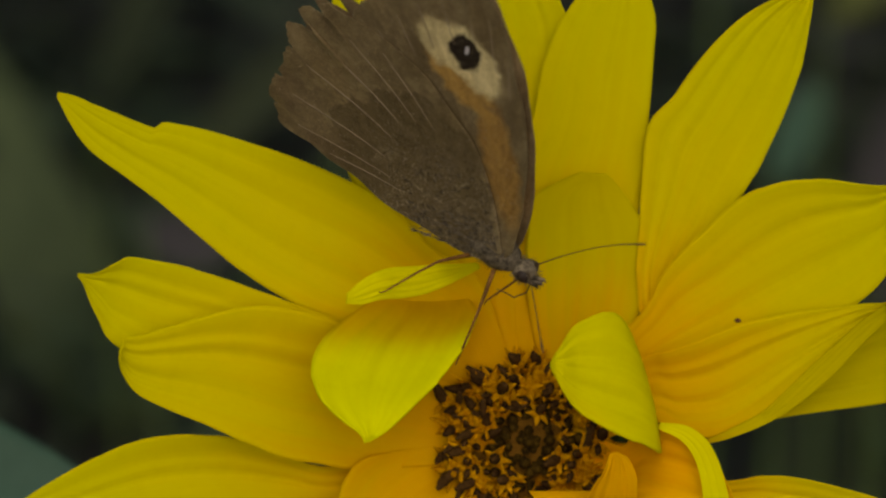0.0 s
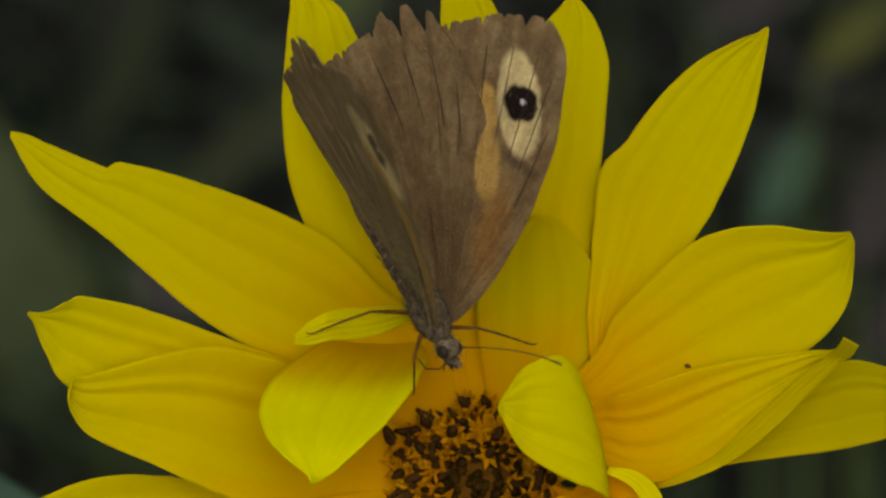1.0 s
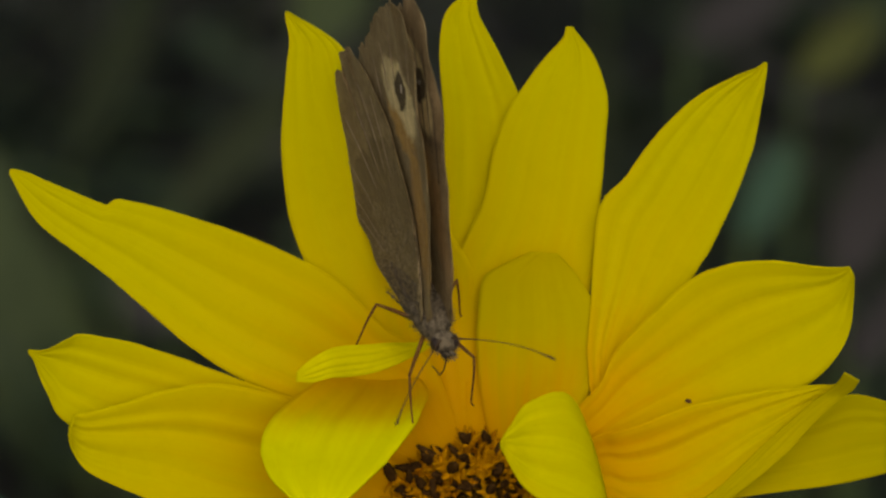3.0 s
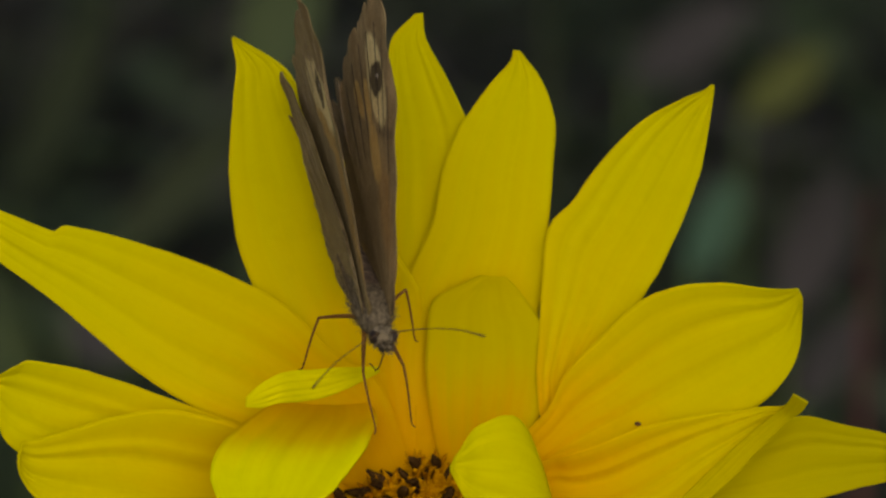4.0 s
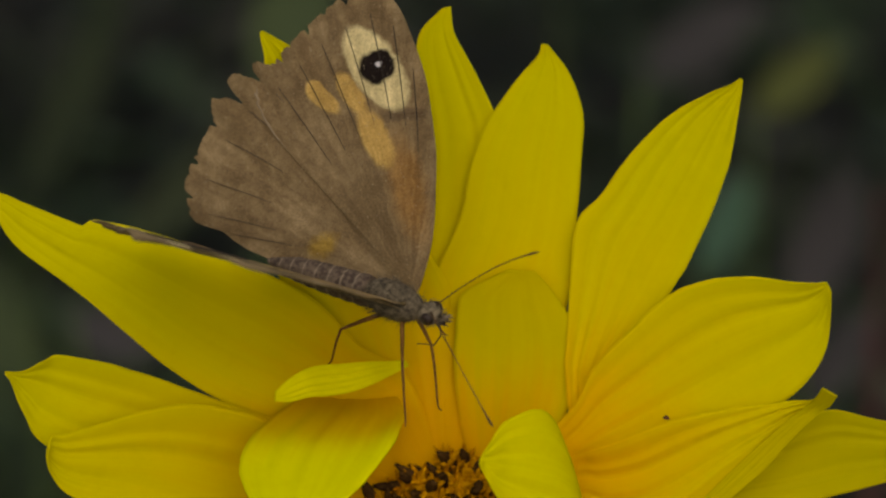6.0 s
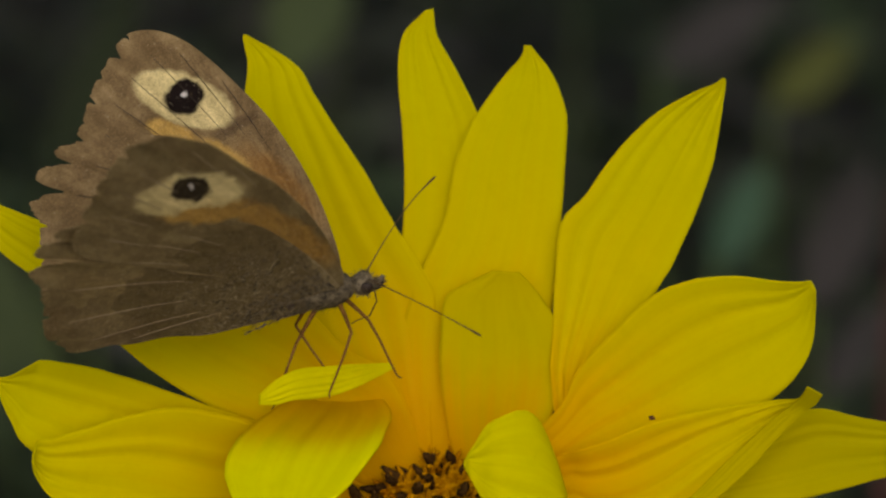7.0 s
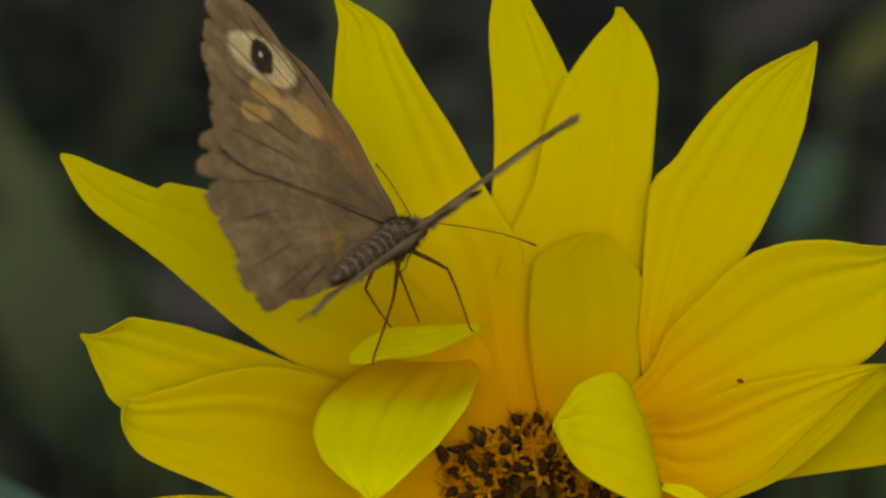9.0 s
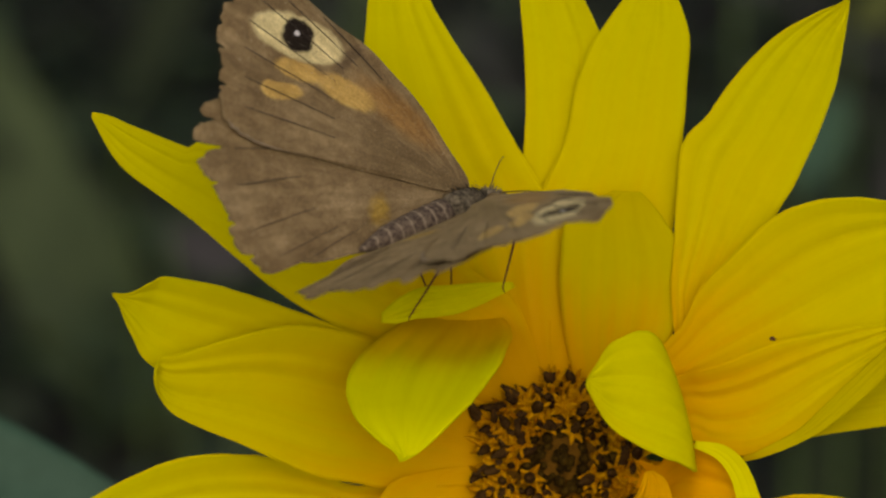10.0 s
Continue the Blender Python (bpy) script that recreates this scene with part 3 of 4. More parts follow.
petal([(-4.8, 0.1, -1.5, 3.1, -24), (-7.8, -0.5, -2.5, 4.54, -24), (-10.9, -1.5, -4.4, 5.11, -36), (-12.6, -2.3, -6.8, 5.37, -38), (-14, -3, -9.7, 4.88, -38), (-15.7, -3, -12.4, 3.83, -33), (-17.1, -3, -15.2, 2.21, -21), (-18.4, -3, -17.7, 0.29, -27)],
      cup=0.12)
petal([(4.9, 0.6, -0.9, 1.59, 80), (13.3, 0, -2.4, 1.59, 80), (17.4, -0.5, -4.8, 1.48, 80), (21.6, -0.9, -5.2, 2.3, 83), (26, -1, -6, 2.78, 90), (30, -1.7, -6.6, 2.39, 90), (34.1, -2, -7, 1.43, 90), (37.8, -2, -7.5, 0.18, 90)],
      cup=0.12)
petal([(4.7, -0.4, -1.7, 3.06, 78), (8.7, -1, -3.2, 3.06, 78), (10.7, -3, -2.2, 3.55, 79), (12.4, -4.7, -2.4, 4.49, 82), (14.8, -6, -3, 4.47, 85), (16.7, -6.3, -4, 3.71, 87), (17.8, -6.3, -5.5, 2.43, 88), (18.4, -6, -7, 1.54, 88)],
      cup=0.3, groove=0.3, material=petal_deep)
petal([(12, -6.5, 2.1, 0.33, 67), (14.1, -7.2, 1.5, 0.71, 75), (15.5, -7.7, 0.2, 1.09, 68), (16.3, -8, -1.6, 1.28, 56), (16.8, -8, -3.9, 1.3, 39), (17.1, -7.8, -6.3, 1.27, 23), (17.1, -7.5, -9.9, 0.41, 0)],
      cup=0.1, groove=0.05, wave=0.05, ridge=0.01, material=petal_lemon_lit, label="bright rolled rim of a petal")
petal([(3.2, -6.4, -3.8, 3.06, 0), (7, -7, -8.4, 3.06, 0), (7.3, -8.2, -5.8, 2.74, 3), (7.5, -9.2, -4.2, 2.35, 1), (7.8, -9.8, -2.5, 1.93, 7), (7.9, -10.2, -1, 1.18, 20), (7.7, -10.5, 0, 0.38, 7)],
      cup=0.2)
# standing petal leans forward; its shaded face is in the darker colour
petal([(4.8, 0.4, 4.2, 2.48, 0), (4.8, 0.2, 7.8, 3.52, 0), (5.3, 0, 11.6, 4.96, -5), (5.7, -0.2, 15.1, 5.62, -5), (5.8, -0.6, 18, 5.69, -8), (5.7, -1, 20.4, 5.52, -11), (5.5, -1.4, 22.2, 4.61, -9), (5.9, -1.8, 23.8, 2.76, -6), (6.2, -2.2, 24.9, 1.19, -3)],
      cup=-0.08, groove=0.14, material=petal_dull_shaded)
petal([(-9.2, 1.2, 13.5, 3.53, 0), (-9.4, -1, 12.7, 4.68, -3), (-9.9, -3.3, 11.7, 5.62, -3), (-11, -5.7, 10.5, 6.31, 0), (-11.9, -7.9, 9.3, 6.66, 2), (-12.9, -10, 7.5, 6.47, 4), (-13.4, -11.8, 6, 5.62, 3), (-13.8, -13.4, 4.6, 4.29, 3), (-13.8, -14.6, 3.1, 2.53, 2), (-13.8, -14.8, 2, 1.04, 0), (-14.2, -14.5, 1.3, 0.25, 11)],
      cup=0.08, groove=0.15, wave=0.1, ridge=0.05, material=petal_spoon, label="short petal bent forward like a spoon")
petal([(-4.3, -4, 16.5, 0.29, 116), (-6, -6.1, 16.1, 0.7, 109), (-7.6, -8.3, 15.8, 1.06, 107), (-9.5, -10.1, 15.4, 1.32, 99), (-11.6, -11.9, 15.2, 1.4, 100), (-13, -13.3, 15, 1.27, 101), (-14.6, -14.1, 14.4, 1.02, 97), (-15.9, -15, 13.9, 0.45, 87)],
      face=(0, -0.6, 0.75), cup=-0.12, groove=0.1, wave=0.1, material=petal_lemon_lit, label="short curled petal that the butterfly stands on")
petal([(11.5, -6, 3.8, 4.34, 102), (10.7, -7.8, 5.3, 5.59, 103), (9.5, -9.5, 6.4, 5.97, 101), (8, -11, 7, 5.69, 98), (6.2, -12.5, 7.4, 4.89, 94), (4.4, -13.8, 7.7, 3.71, 91), (3.2, -15, 7.9, 2.23, 90), (2.4, -15.5, 8.2, 1.02, 87), (2, -16, 8.2, 0.25, 84)],
      cup=-0.06, groove=0.25, wave=0.15, ridge=0.08, material=petal_lemon_lit, label="short petal curled over the disc")


def disc():
    """Domed disc with buds in the middle and open florets toward the rim."""
    bm = bmesh.new()
    bmesh.ops.create_uvsphere(bm, u_segments=40, v_segments=20, radius=1)
    for v in bm.verts:
        r = 1 + 0.04 * noise.noise(v.co * 6)
        v.co = Vector((v.co.x * 7.9 * r, v.co.z * 2.6 * r + 1.9, v.co.y * 7.9 * r)) * MM
    part("disc", bm, disc_flesh, sunflower, "domed brown flower disc")
    rng = random.Random(5)

    def floret_mesh(kind, seed):
        """A bud, or an open floret: a corolla with fat pointed lobes and a dark anther tube that stands out of it."""
        g = random.Random(seed)
        b = bmesh.new()
        if kind == "bud":
            tube(b, [(0, 0, 0), (0, -0.7, 0), (0.05, -1.2, 0)], [0.42, 0.46, 0.12], 6, 4)
        else:
            tube(b, [(0, 0.4, 0), (0, -0.7, 0), (0.05, -1.5, 0)], [0.6, 0.7, 0.8], 7, 4)
            for a in range(5):
                q = a * 1.2566 + g.uniform(-0.4, 0.4)
                c, t, h = math.cos(q), math.sin(q), g.uniform(-0.2, 0.9)
                tube(b, [(0.4 * c, -0.9, 0.4 * t), (0.8 * c, -1.6 - 0.6 * h, 0.8 * t), (1.4 * c, -2.1 - 1.2 * h, 1.4 * t)], [0.36, 0.33, 0.04], 6, 4)
            if g.random() < 0.95:
                x, z = g.uniform(-1.6, 1.6), g.uniform(-1.6, 1.6)
                length = g.uniform(3.0, 4.0)
                tube(b, [(0, -0.9, 0), (0.4 * x, -0.6 * length, 0.4 * z), (x, -length, z)], [0.46, 0.57, 0.20], 7, 5, 1)
        me = bpy.data.meshes.new("floret_" + kind)
        b.to_mesh(me)
        b.free()
        for m in ((floret_bud,) if kind == "bud" else (floret_tip, floret_dark)):
            me.materials.append(m)
        for p in me.polygons:
            p.use_smooth = True
        return me

    buds = [floret_mesh("bud", 1)]
    opened = [floret_mesh("open", q) for q in range(12)]
    count = 190
    for i in range(count):
        r = 0.2 + 6.9 * math.sqrt((i + 0.5) / count)
        a = i * 2.39996 + rng.uniform(-0.08, 0.08)
        r += rng.uniform(-0.5, 0.5)
        young = r < 3.2 or (r < 4.6 and rng.random() < 0.45)
        y = 1.9 - 2.5 * math.sqrt(max(0.0, 1 - (r / 9.0) ** 2))
        f = new("floret", rng.choice(buds if young else opened))
        f.parent = sunflower
        lean = 38 * (r / 7.6) ** 2
        out = Vector((math.cos(a), 0, math.sin(a)))
        axis = Vector((0, -1, 0)).cross(out)
        m = Matrix.Translation(Vector((r * out.x, y, r * out.z)) * MM) @ Matrix.Rotation(radians(lean + rng.uniform(-20, 20)), 4, axis) @ Matrix.Rotation(rng.uniform(0, 6.28), 4, 'Y')
        size = rng.uniform(0.62, 1.05) * (1.3 if young else 1.0)
        f.matrix_basis = m @ Matrix.Diagonal((size, size * rng.uniform(0.8, 1.2), size, 1))


disc()

bm = bmesh.new()
bmesh.ops.create_icosphere(bm, subdivisions=2, radius=0.26 * MM)
for v in bm.verts:
    v.co = Vector((v.co.x * 1.2, v.co.y * 0.6, v.co.z * 0.8)) * (1 + 0.4 * noise.noise(v.co * 4000))
speck = part("speck", bm, speck_brown, sunflower, "tiny brown speck on a petal")
speck.location = Vector((19.31, -3.6, 11.47)) * MM


def calyx_and_stem():
    bm = bmesh.new()
    tube(bm, [(0, 2.2, 0), (0, 5.0, -0.5), (0, 8.0, -2.0), (0, 10, -4)], [7.5, 8.2, 5.0, 2.4], 18, 8)
    part("receptacle", bm, sepal_green, sunflower, "green flower base")
    for i in range(16):
        a = i * 2 * math.pi / 16 + 0.1
        c, s = math.cos(a), math.sin(a)
        bm = blade([(5 * c, 4.6, 5 * s, 2.0), (9 * c, 4.6, 9 * s, 2.0), (13 * c, 5.6, 13 * s, 1.2), (16 * c, 7.5, 16 * s, 0.1)], cup=0.1, groove=0.1, wave=0.15, seed=i, rows=10, cols=5, thick=0.35)
        part("sepal", bm, sepal_green, sunflower)
    down = VIEW.to_3x3().inverted() @ Vector((0, 0, -1))
    k = Vector((0, 9.0, -3.0))
    length = 560
    pts = [k, k + Vector((0, 14, -12)), k + Vector((0, 18, 0)) + down * 60, k + Vector((2, 14, 0)) + down * 260, k + Vector((0, 16, 0)) + down * length]
    bm = bmesh.new()
    tube(bm, [tuple(p) for p in pts], [2.3, 2.5, 2.8, 3.4, 4.2], 12, 40)
    part("stem", bm, stem_green, sunflower, "tall green stem rooted in the soil")


calyx_and_stem()


# ---- the butterfly ----
butterfly = new("butterfly")
tagged(butterfly, "worn brown meadow butterfly with eyespots, standing on the flower", "butterfly")
HINGE = (0.8, 1.1, 0.9)                 # ahead of, beside and above the body's middle, millimetres


def ellipsoid(bm, centre, radii, lean=0.0, rough=0.05, seed=0, seg=24):
    made = bmesh.ops.create_uvsphere(bm, u_segments=seg, v_segments=seg // 2, radius=1)["verts"]
    turn = Matrix.Rotation(radians(lean), 3, 'Y')
    for v in made:
        r = 1 + rough * noise.noise(v.co * 3 + Vector((seed, 0, 0))) + rough * 0.7 * noise.noise(v.co * 9 + Vector((seed, 4, 0)))
        v.co = (turn @ Vector((v.co.x * radii[0] * r, v.co.y * radii[1] * r, v.co.z * radii[2] * r)) + Vector(centre)) * MM


def tuft(bm, centre, radii, count, length, back, seed):
    """Short hairs over an ellipsoid, combed backward."""
    rng = random.Random(seed)
    for _ in range(count):
        d = Vector((rng.gauss(0, 1), rng.gauss(0, 1), rng.gauss(0, 1))).normalized()
        p = Vector((d.x * radii[0], d.y * radii[1], d.z * radii[2])) * 0.96 + Vector(centre)
        q = p + (d * 0.7 + Vector((-back, 0, 0)) + Vector((rng.uniform(-.3, .3), rng.uniform(-.3, .3), rng.uniform(-.3, .3)))).normalized() * length * rng.uniform(0.6, 1.2)
        o = d.cross(q - p).normalized() * 0.05
        a, b, c = (bm.verts.new(v * MM) for v in (p + o, p - o, q))
        bm.faces.new((a, b, c))


def body():
    bm = bmesh.new()
    ellipsoid(bm, (-0.6, 0, 0.1), (3.0, 1.65, 1.75), 8, 0.08, 1)
    tuft(bm, (-0.6, 0, 0.1), (3.0, 1.65, 1.75), 700, 1.1, 0.9, 1)
    part("thorax", bm, body_fur, butterfly, "furry grey-brown thorax")
    bm = bmesh.new()
    rings = []
    for j in range(46):
        s = j / 45
        x = -3.0 - 10.8 * s
        r = (1.5 * (1 - 0.5 * s ** 2.2) * min(1, 3.2 * (1 - s) + 0.06) ** 0.5) * (1 + 0.07 * abs(math.sin(s * 8 * math.pi)) - 0.04)
        z = 0.35 + 0.35 * s
        rings.append([bm.verts.new(Vector((x, r * 0.92 * math.cos(k * math.pi / 9), z + r * math.sin(k * math.pi / 9))) * MM) for k in range(18)])
    for p, q in zip(rings, rings[1:]):
        for k in range(18):
            bm.faces.new((p[k], p[(k + 1) % 18], q[(k + 1) % 18], q[k]))
    bm.faces.new(rings[0]), bm.faces.new(rings[-1])
    part("abdomen", bm, abdomen_brown, butterfly, "ringed brown abdomen")
    bm = bmesh.new()
    ellipsoid(bm, (3.05, 0, -0.25), (1.05, 1.15, 1.0), 0, 0.06, 2)
    tuft(bm, (3.05, 0, -0.25), (1.05, 1.15, 1.0), 260, 0.6, -0.3, 2)
    head = part("head", bm, body_fur, butterfly, "small hairy head")
    for side in (1, -1):
        bm = bmesh.new()
        ellipsoid(bm, (3.3, 0.85 * side, -0.15), (0.62, 0.45, 0.62), 0, 0.0)
        part("eye", bm, eye_dark, head, "dark compound eye")
        bm = bmesh.new()
        tube(bm, [(3.7, 0.3 * side, -0.8), (4.4, 0.32 * side, -0.6), (5.0, 0.25 * side, -0.1)], [0.25, 0.3, 0.1], 6, 6)
        tuft(bm, (4.4, 0.32 * side, -0.5), (0.5, 0.25, 0.3), 60, 0.5, -0.6, 7)
        part("palp", bm, body_fur, head)


body()


def limb(name, points, radii, material, sides=7):
    bm = bmesh.new()
    for p, q, r, r2 in zip(points, points[1:], radii, radii[1:]):
        m = [(p[i] + q[i]) / 2 + (0.08 if i == 1 else 0) for i in range(3)]
        tube(bm, [p, m, q], [r, (r + r2) / 2, r2], sides, 5)
    return part(name, bm, material, butterfly)


antennae = []
for side in (1, -1):
    bm = bmesh.new()
    tube(bm, [(0, 0, 0), (3.6, 0, 0.28), (7.4, 0, 0.34), (10.2, 0, 0.1), (12.4, 0, -0.3)], [0.07, 0.052, 0.05, 0.06, 0.09], 7, 18)
    tube(bm, [(11.2, 0, -0.06), (12.2, 0, -0.25), (12.7, 0, -0.36)], [0.06, 0.115, 0.07], 7, 6)
    antennae.append((side, part("antenna", bm, antenna_brown, butterfly, "fine brown clubbed antenna")))
limb("proboscis", [(3.9, 0, -0.9), (3.9, 0, -2.6), (3.0, 0, -4.0), (1.2, 0, -4.4)], [0.07, 0.06, 0.06, 0.05], antenna_brown)

THIGH, SHIN = 3.9, 5.6
legs = []
for place, side in (("middle", 1), ("middle", -1), ("hind", 1), ("hind", -1)):
    bm = bmesh.new()
    tube(bm, [(0, 0, 0), (THIGH * 0.5, 0, 0.05), (THIGH, 0, 0)], [0.24, 0.2, 0.13], 7, 8)
    leg = part("leg", bm, leg_brown, butterfly, "thin brown jointed leg")
    bm = bmesh.new()
    tube(bm, [(0, 0, 0), (SHIN * 0.35, 0, 0.06), (SHIN * 0.7, 0, 0), (SHIN, 0, -0.05), (SHIN + 0.5, 0, 0.25)], [0.14, 0.12, 0.10, 0.085, 0.05], 6, 12)
    for k in range(7):
        x = SHIN * (0.3 + 0.1 * k)
        tube(bm, [(x, 0, 0), (x + 0.15, 0.07 * (-1) ** k, 0.07), (x + 0.3, 0.13 * (-1) ** k, 0.1)], [0.022, 0.018, 0.008], 3, 2)
    shin = part("shin", bm, leg_brown, leg)
    legs.append((place, side, Vector((0.6 if place == "middle" else -1.5, 0.85 * side, -1.1)), leg, shin))



def smooth_outline(points, n):
    return [Vector((*spline(points, i / (n - 1)), 0)) for i in range(n)]


def wing(name, points, base, rag, tears, side, uppers, unders, label, camber):
    """A thin wing as a fan from its base; rag: scallops of the margin; tears: (place, width, depth) bites in it."""
    n, rows = 420, 14
    rng = random.Random(11 if side > 0 else 12)
    outline = smooth_outline(points, n)
    jag = [rng.uniform(-1, 1) for _ in range(n)]
    grid, normals = [], []
    b0 = Vector((*base, 0))
    for j in range(n):
        s = j / (n - 1)
        d = outline[j] - b0
        cut = 1.0
        if rag[0] < s < rag[1]:
            saw = (s * rag[3] / 6.2832 + 0.6 * noise.noise((s * 9, side, 0))) % 1.0
            cut -= rag[2] * abs(2 * saw - 1) ** 5 * (0.4 + 1.2 * abs(noise.noise((s * 14, 5, side))))
            cut -= 0.0025 * jag[j] + 0.014 * max(0.0, noise.noise((s * 45, 2, side))) + 0.010 * max(0.0, noise.noise((s * 110, 7, side)))
        for where, wide, deep in tears:
            cut -= deep * max(0.0, 1 - abs((s - where) / wide)) ** 0.4
        row = []
        for i in range(rows):
            r = i / (rows - 1)
            p = b0 + d * (r * (1 - (1 - cut) * r ** 6))
            z = camber * math.sin(math.pi * r) * math.sin(math.pi * s) + 0.05 * r * math.sin(s * 40) + 0.5 * r ** 9 * noise.noise((s * 17, 3, side))
            row.append(Vector((p.x * WING, p.y * WING * side, z)))
        grid.append(row)
        normals.append([Vector((0, 0, 1.0))] * rows)
    bm = bmesh.new()
    sheet(bm, grid, normals, 0.10, two=True)
    me = bpy.data.meshes.new(name)
    bm.to_mesh(me)
    bm.free()
    # the upper side is the one that faces up
    me.materials.append(uppers), me.materials.append(unders)
    ob = new(name, me)
    ob.parent = butterfly
    return tagged(ob, label)


def wing_veins(parent, lines, side, height, material, radius, start):
    """Each vein is a fine raised thread; start: how far from the wing's base it begins to stand out."""
    for pts in lines:
        bm = bmesh.new()
        q = [spline(pts, start + (0.93 - start) * k / 3) for k in range(4)]
        tube(bm, [(x * WING, y * WING * side, height) for x, y in q], [radius * 0.6, radius, radius, radius * 0.7], 4, 8)
        part("vein", bm, material, parent)


FORE = [(0.4, -0.4), (1.2, 0.6), (2.4, 3.4), (3.4, 6.5), (4.2, 10.6), (4.5, 14.6), (4.3, 18.2), (3.9, 21.6), (3.2, 24.6), (2.0, 26.8), (0.4, 28.1), (-1.0, 28.3),
        (-3.5, 27.5), (-5.8, 26.6), (-7.6, 25.4), (-9.6, 24.2), (-11.2, 23.2), (-12.3, 22.0), (-12.5, 20.5), (-11.6, 17.7), (-9.1, 13.7), (-6.5, 9.5), (-3.3, 4.2), (-1.2, 0.8)]
# the hind wing is torn: two loose lobes stand out of its margin
HIND = [(0.4, 0.3), (0.2, 6.0), (-0.7, 11.2), (-2.8, 14.6), (-4.8, 17.6), (-7.3, 19.7), (-10.0, 21.2), (-12.2, 22.2), (-14.2, 23.0), (-14.8, 22.4), (-13.6, 21.2), (-14.9, 21.6),
        (-16.4, 22.4), (-17.4, 21.9), (-17.1, 20.9), (-16.1, 20.4), (-16.0, 19.5), (-17.4, 20.1), (-19.0, 20.3), (-19.3, 19.4), (-19.3, 18.3), (-20.2, 16.9), (-21.0, 15.4), (-22.1, 14.0),
        (-22.6, 12.6), (-22.4, 11.0), (-22.2, 9.6), (-20.6, 8.6), (-19.4, 8.4), (-17.2, 6.4), (-14.6, 4.9), (-11.9, 3.2), (-8.4, 1.6), (-5.5, 0.2), (-2.5, -0.6), (-0.4, -0.6)]


wings = {}
for side, word in ((1, "left"), (-1, "right")):
    fore = wing("forewing", FORE, (0, 0), (0.46, 0.80, 0.020, 150), [(0.50, 0.004, 0.03), (0.585, 0.004, 0.025), (0.655, 0.004, 0.03)], side, fore_upper, fore_under,
                "brown forewing with an orange patch and black eyespot", 0.25)
    hind = wing("hindwing", HIND, (0, 0), (0.20, 0.86, 0.016, 190), [(0.575, 0.004, 0.025), (0.64, 0.004, 0.03), (0.70, 0.004, 0.03)], side, hind_upper, hind_under,
                "ragged plain brown hindwing", 0.2)
    wings[side] = (fore, hind)
    bm = bmesh.new()
    rng = random.Random(9)
    rim = [spline(FORE, 0.745 + 0.115 * q / 15) * (0.995 + rng.uniform(-0.012, 0.012)) for q in range(16)]
    tube(bm, [(x, y * side, 0.16) for x, y in rim], [0.03, 0.10, 0.13, 0.09, 0.12, 0.07, 0.02], 5, 44)
    part("fringe", bm, vein_pale, fore, "pale worn fringe")
    fan = [[(0, 0), (a * 0.55 + 0.6, b * 0.52), (a, b)] for a, b in ((3.6, 21.0), (2.2, 25.6), (0.0, 27.4), (-2.8, 26.8), (-5.6, 25.8), (-8.2, 24.2), (-10.8, 22.6))]
    wing_veins(fore, fan, side, 0.30, vein_dark, 0.045, 0.55)
    wing_veins(fore, fan, side, 0.0, vein_pale, 0.038, 0.76)
    fan = [[(-0.5, 0), (a * 0.5, b * 0.6), (a, b)] for a, b in ((-9.5, 20.0), (-13.2, 20.8), (-16.4, 19.6), (-19.2, 17.2), (-21.6, 13.6), (-21.6, 10.2), (-18.8, 7.8))]
    wing_veins(hind, fan, side, 0.24, vein_dark, 0.045, 0.62)
    wing_veins(hind, fan, side, -0.02, vein_pale, 0.038, 0.5)


for side, (fore, hind) in wings.items():
    bm = bmesh.new()
    rng = random.Random(40 + side)
    for _ in range(420):
        x, y = -rng.uniform(0, 1) ** 1.4 * 9.0, rng.uniform(-0.6, 1) * 2.6 + 0.6
        y = max(y, -0.05 * x - 0.6) - 0.12 * x
        p = Vector((x, y * side, -0.05))
        q = p + Vector((-rng.uniform(0.3, 0.9), side * rng.uniform(-0.1, 0.5), -rng.uniform(0.05, 0.3)))
        o = Vector((0.03, 0.05, 0))
        bm.faces.new([bm.verts.new(v * MM) for v in (p + o, p - o, q)])
    part("wing_hair", bm, body_fur, hind, "grey hair at the wing's root")


# ---- things that move ----
def turned(vx, vy, vz):
    """A rotation vector in degrees as a matrix."""
    v = Vector((vx, vy, vz))
    return Matrix.Rotation(radians(v.length), 4, v.normalized()) if v.length > 1e-6 else Matrix.Identity(4)


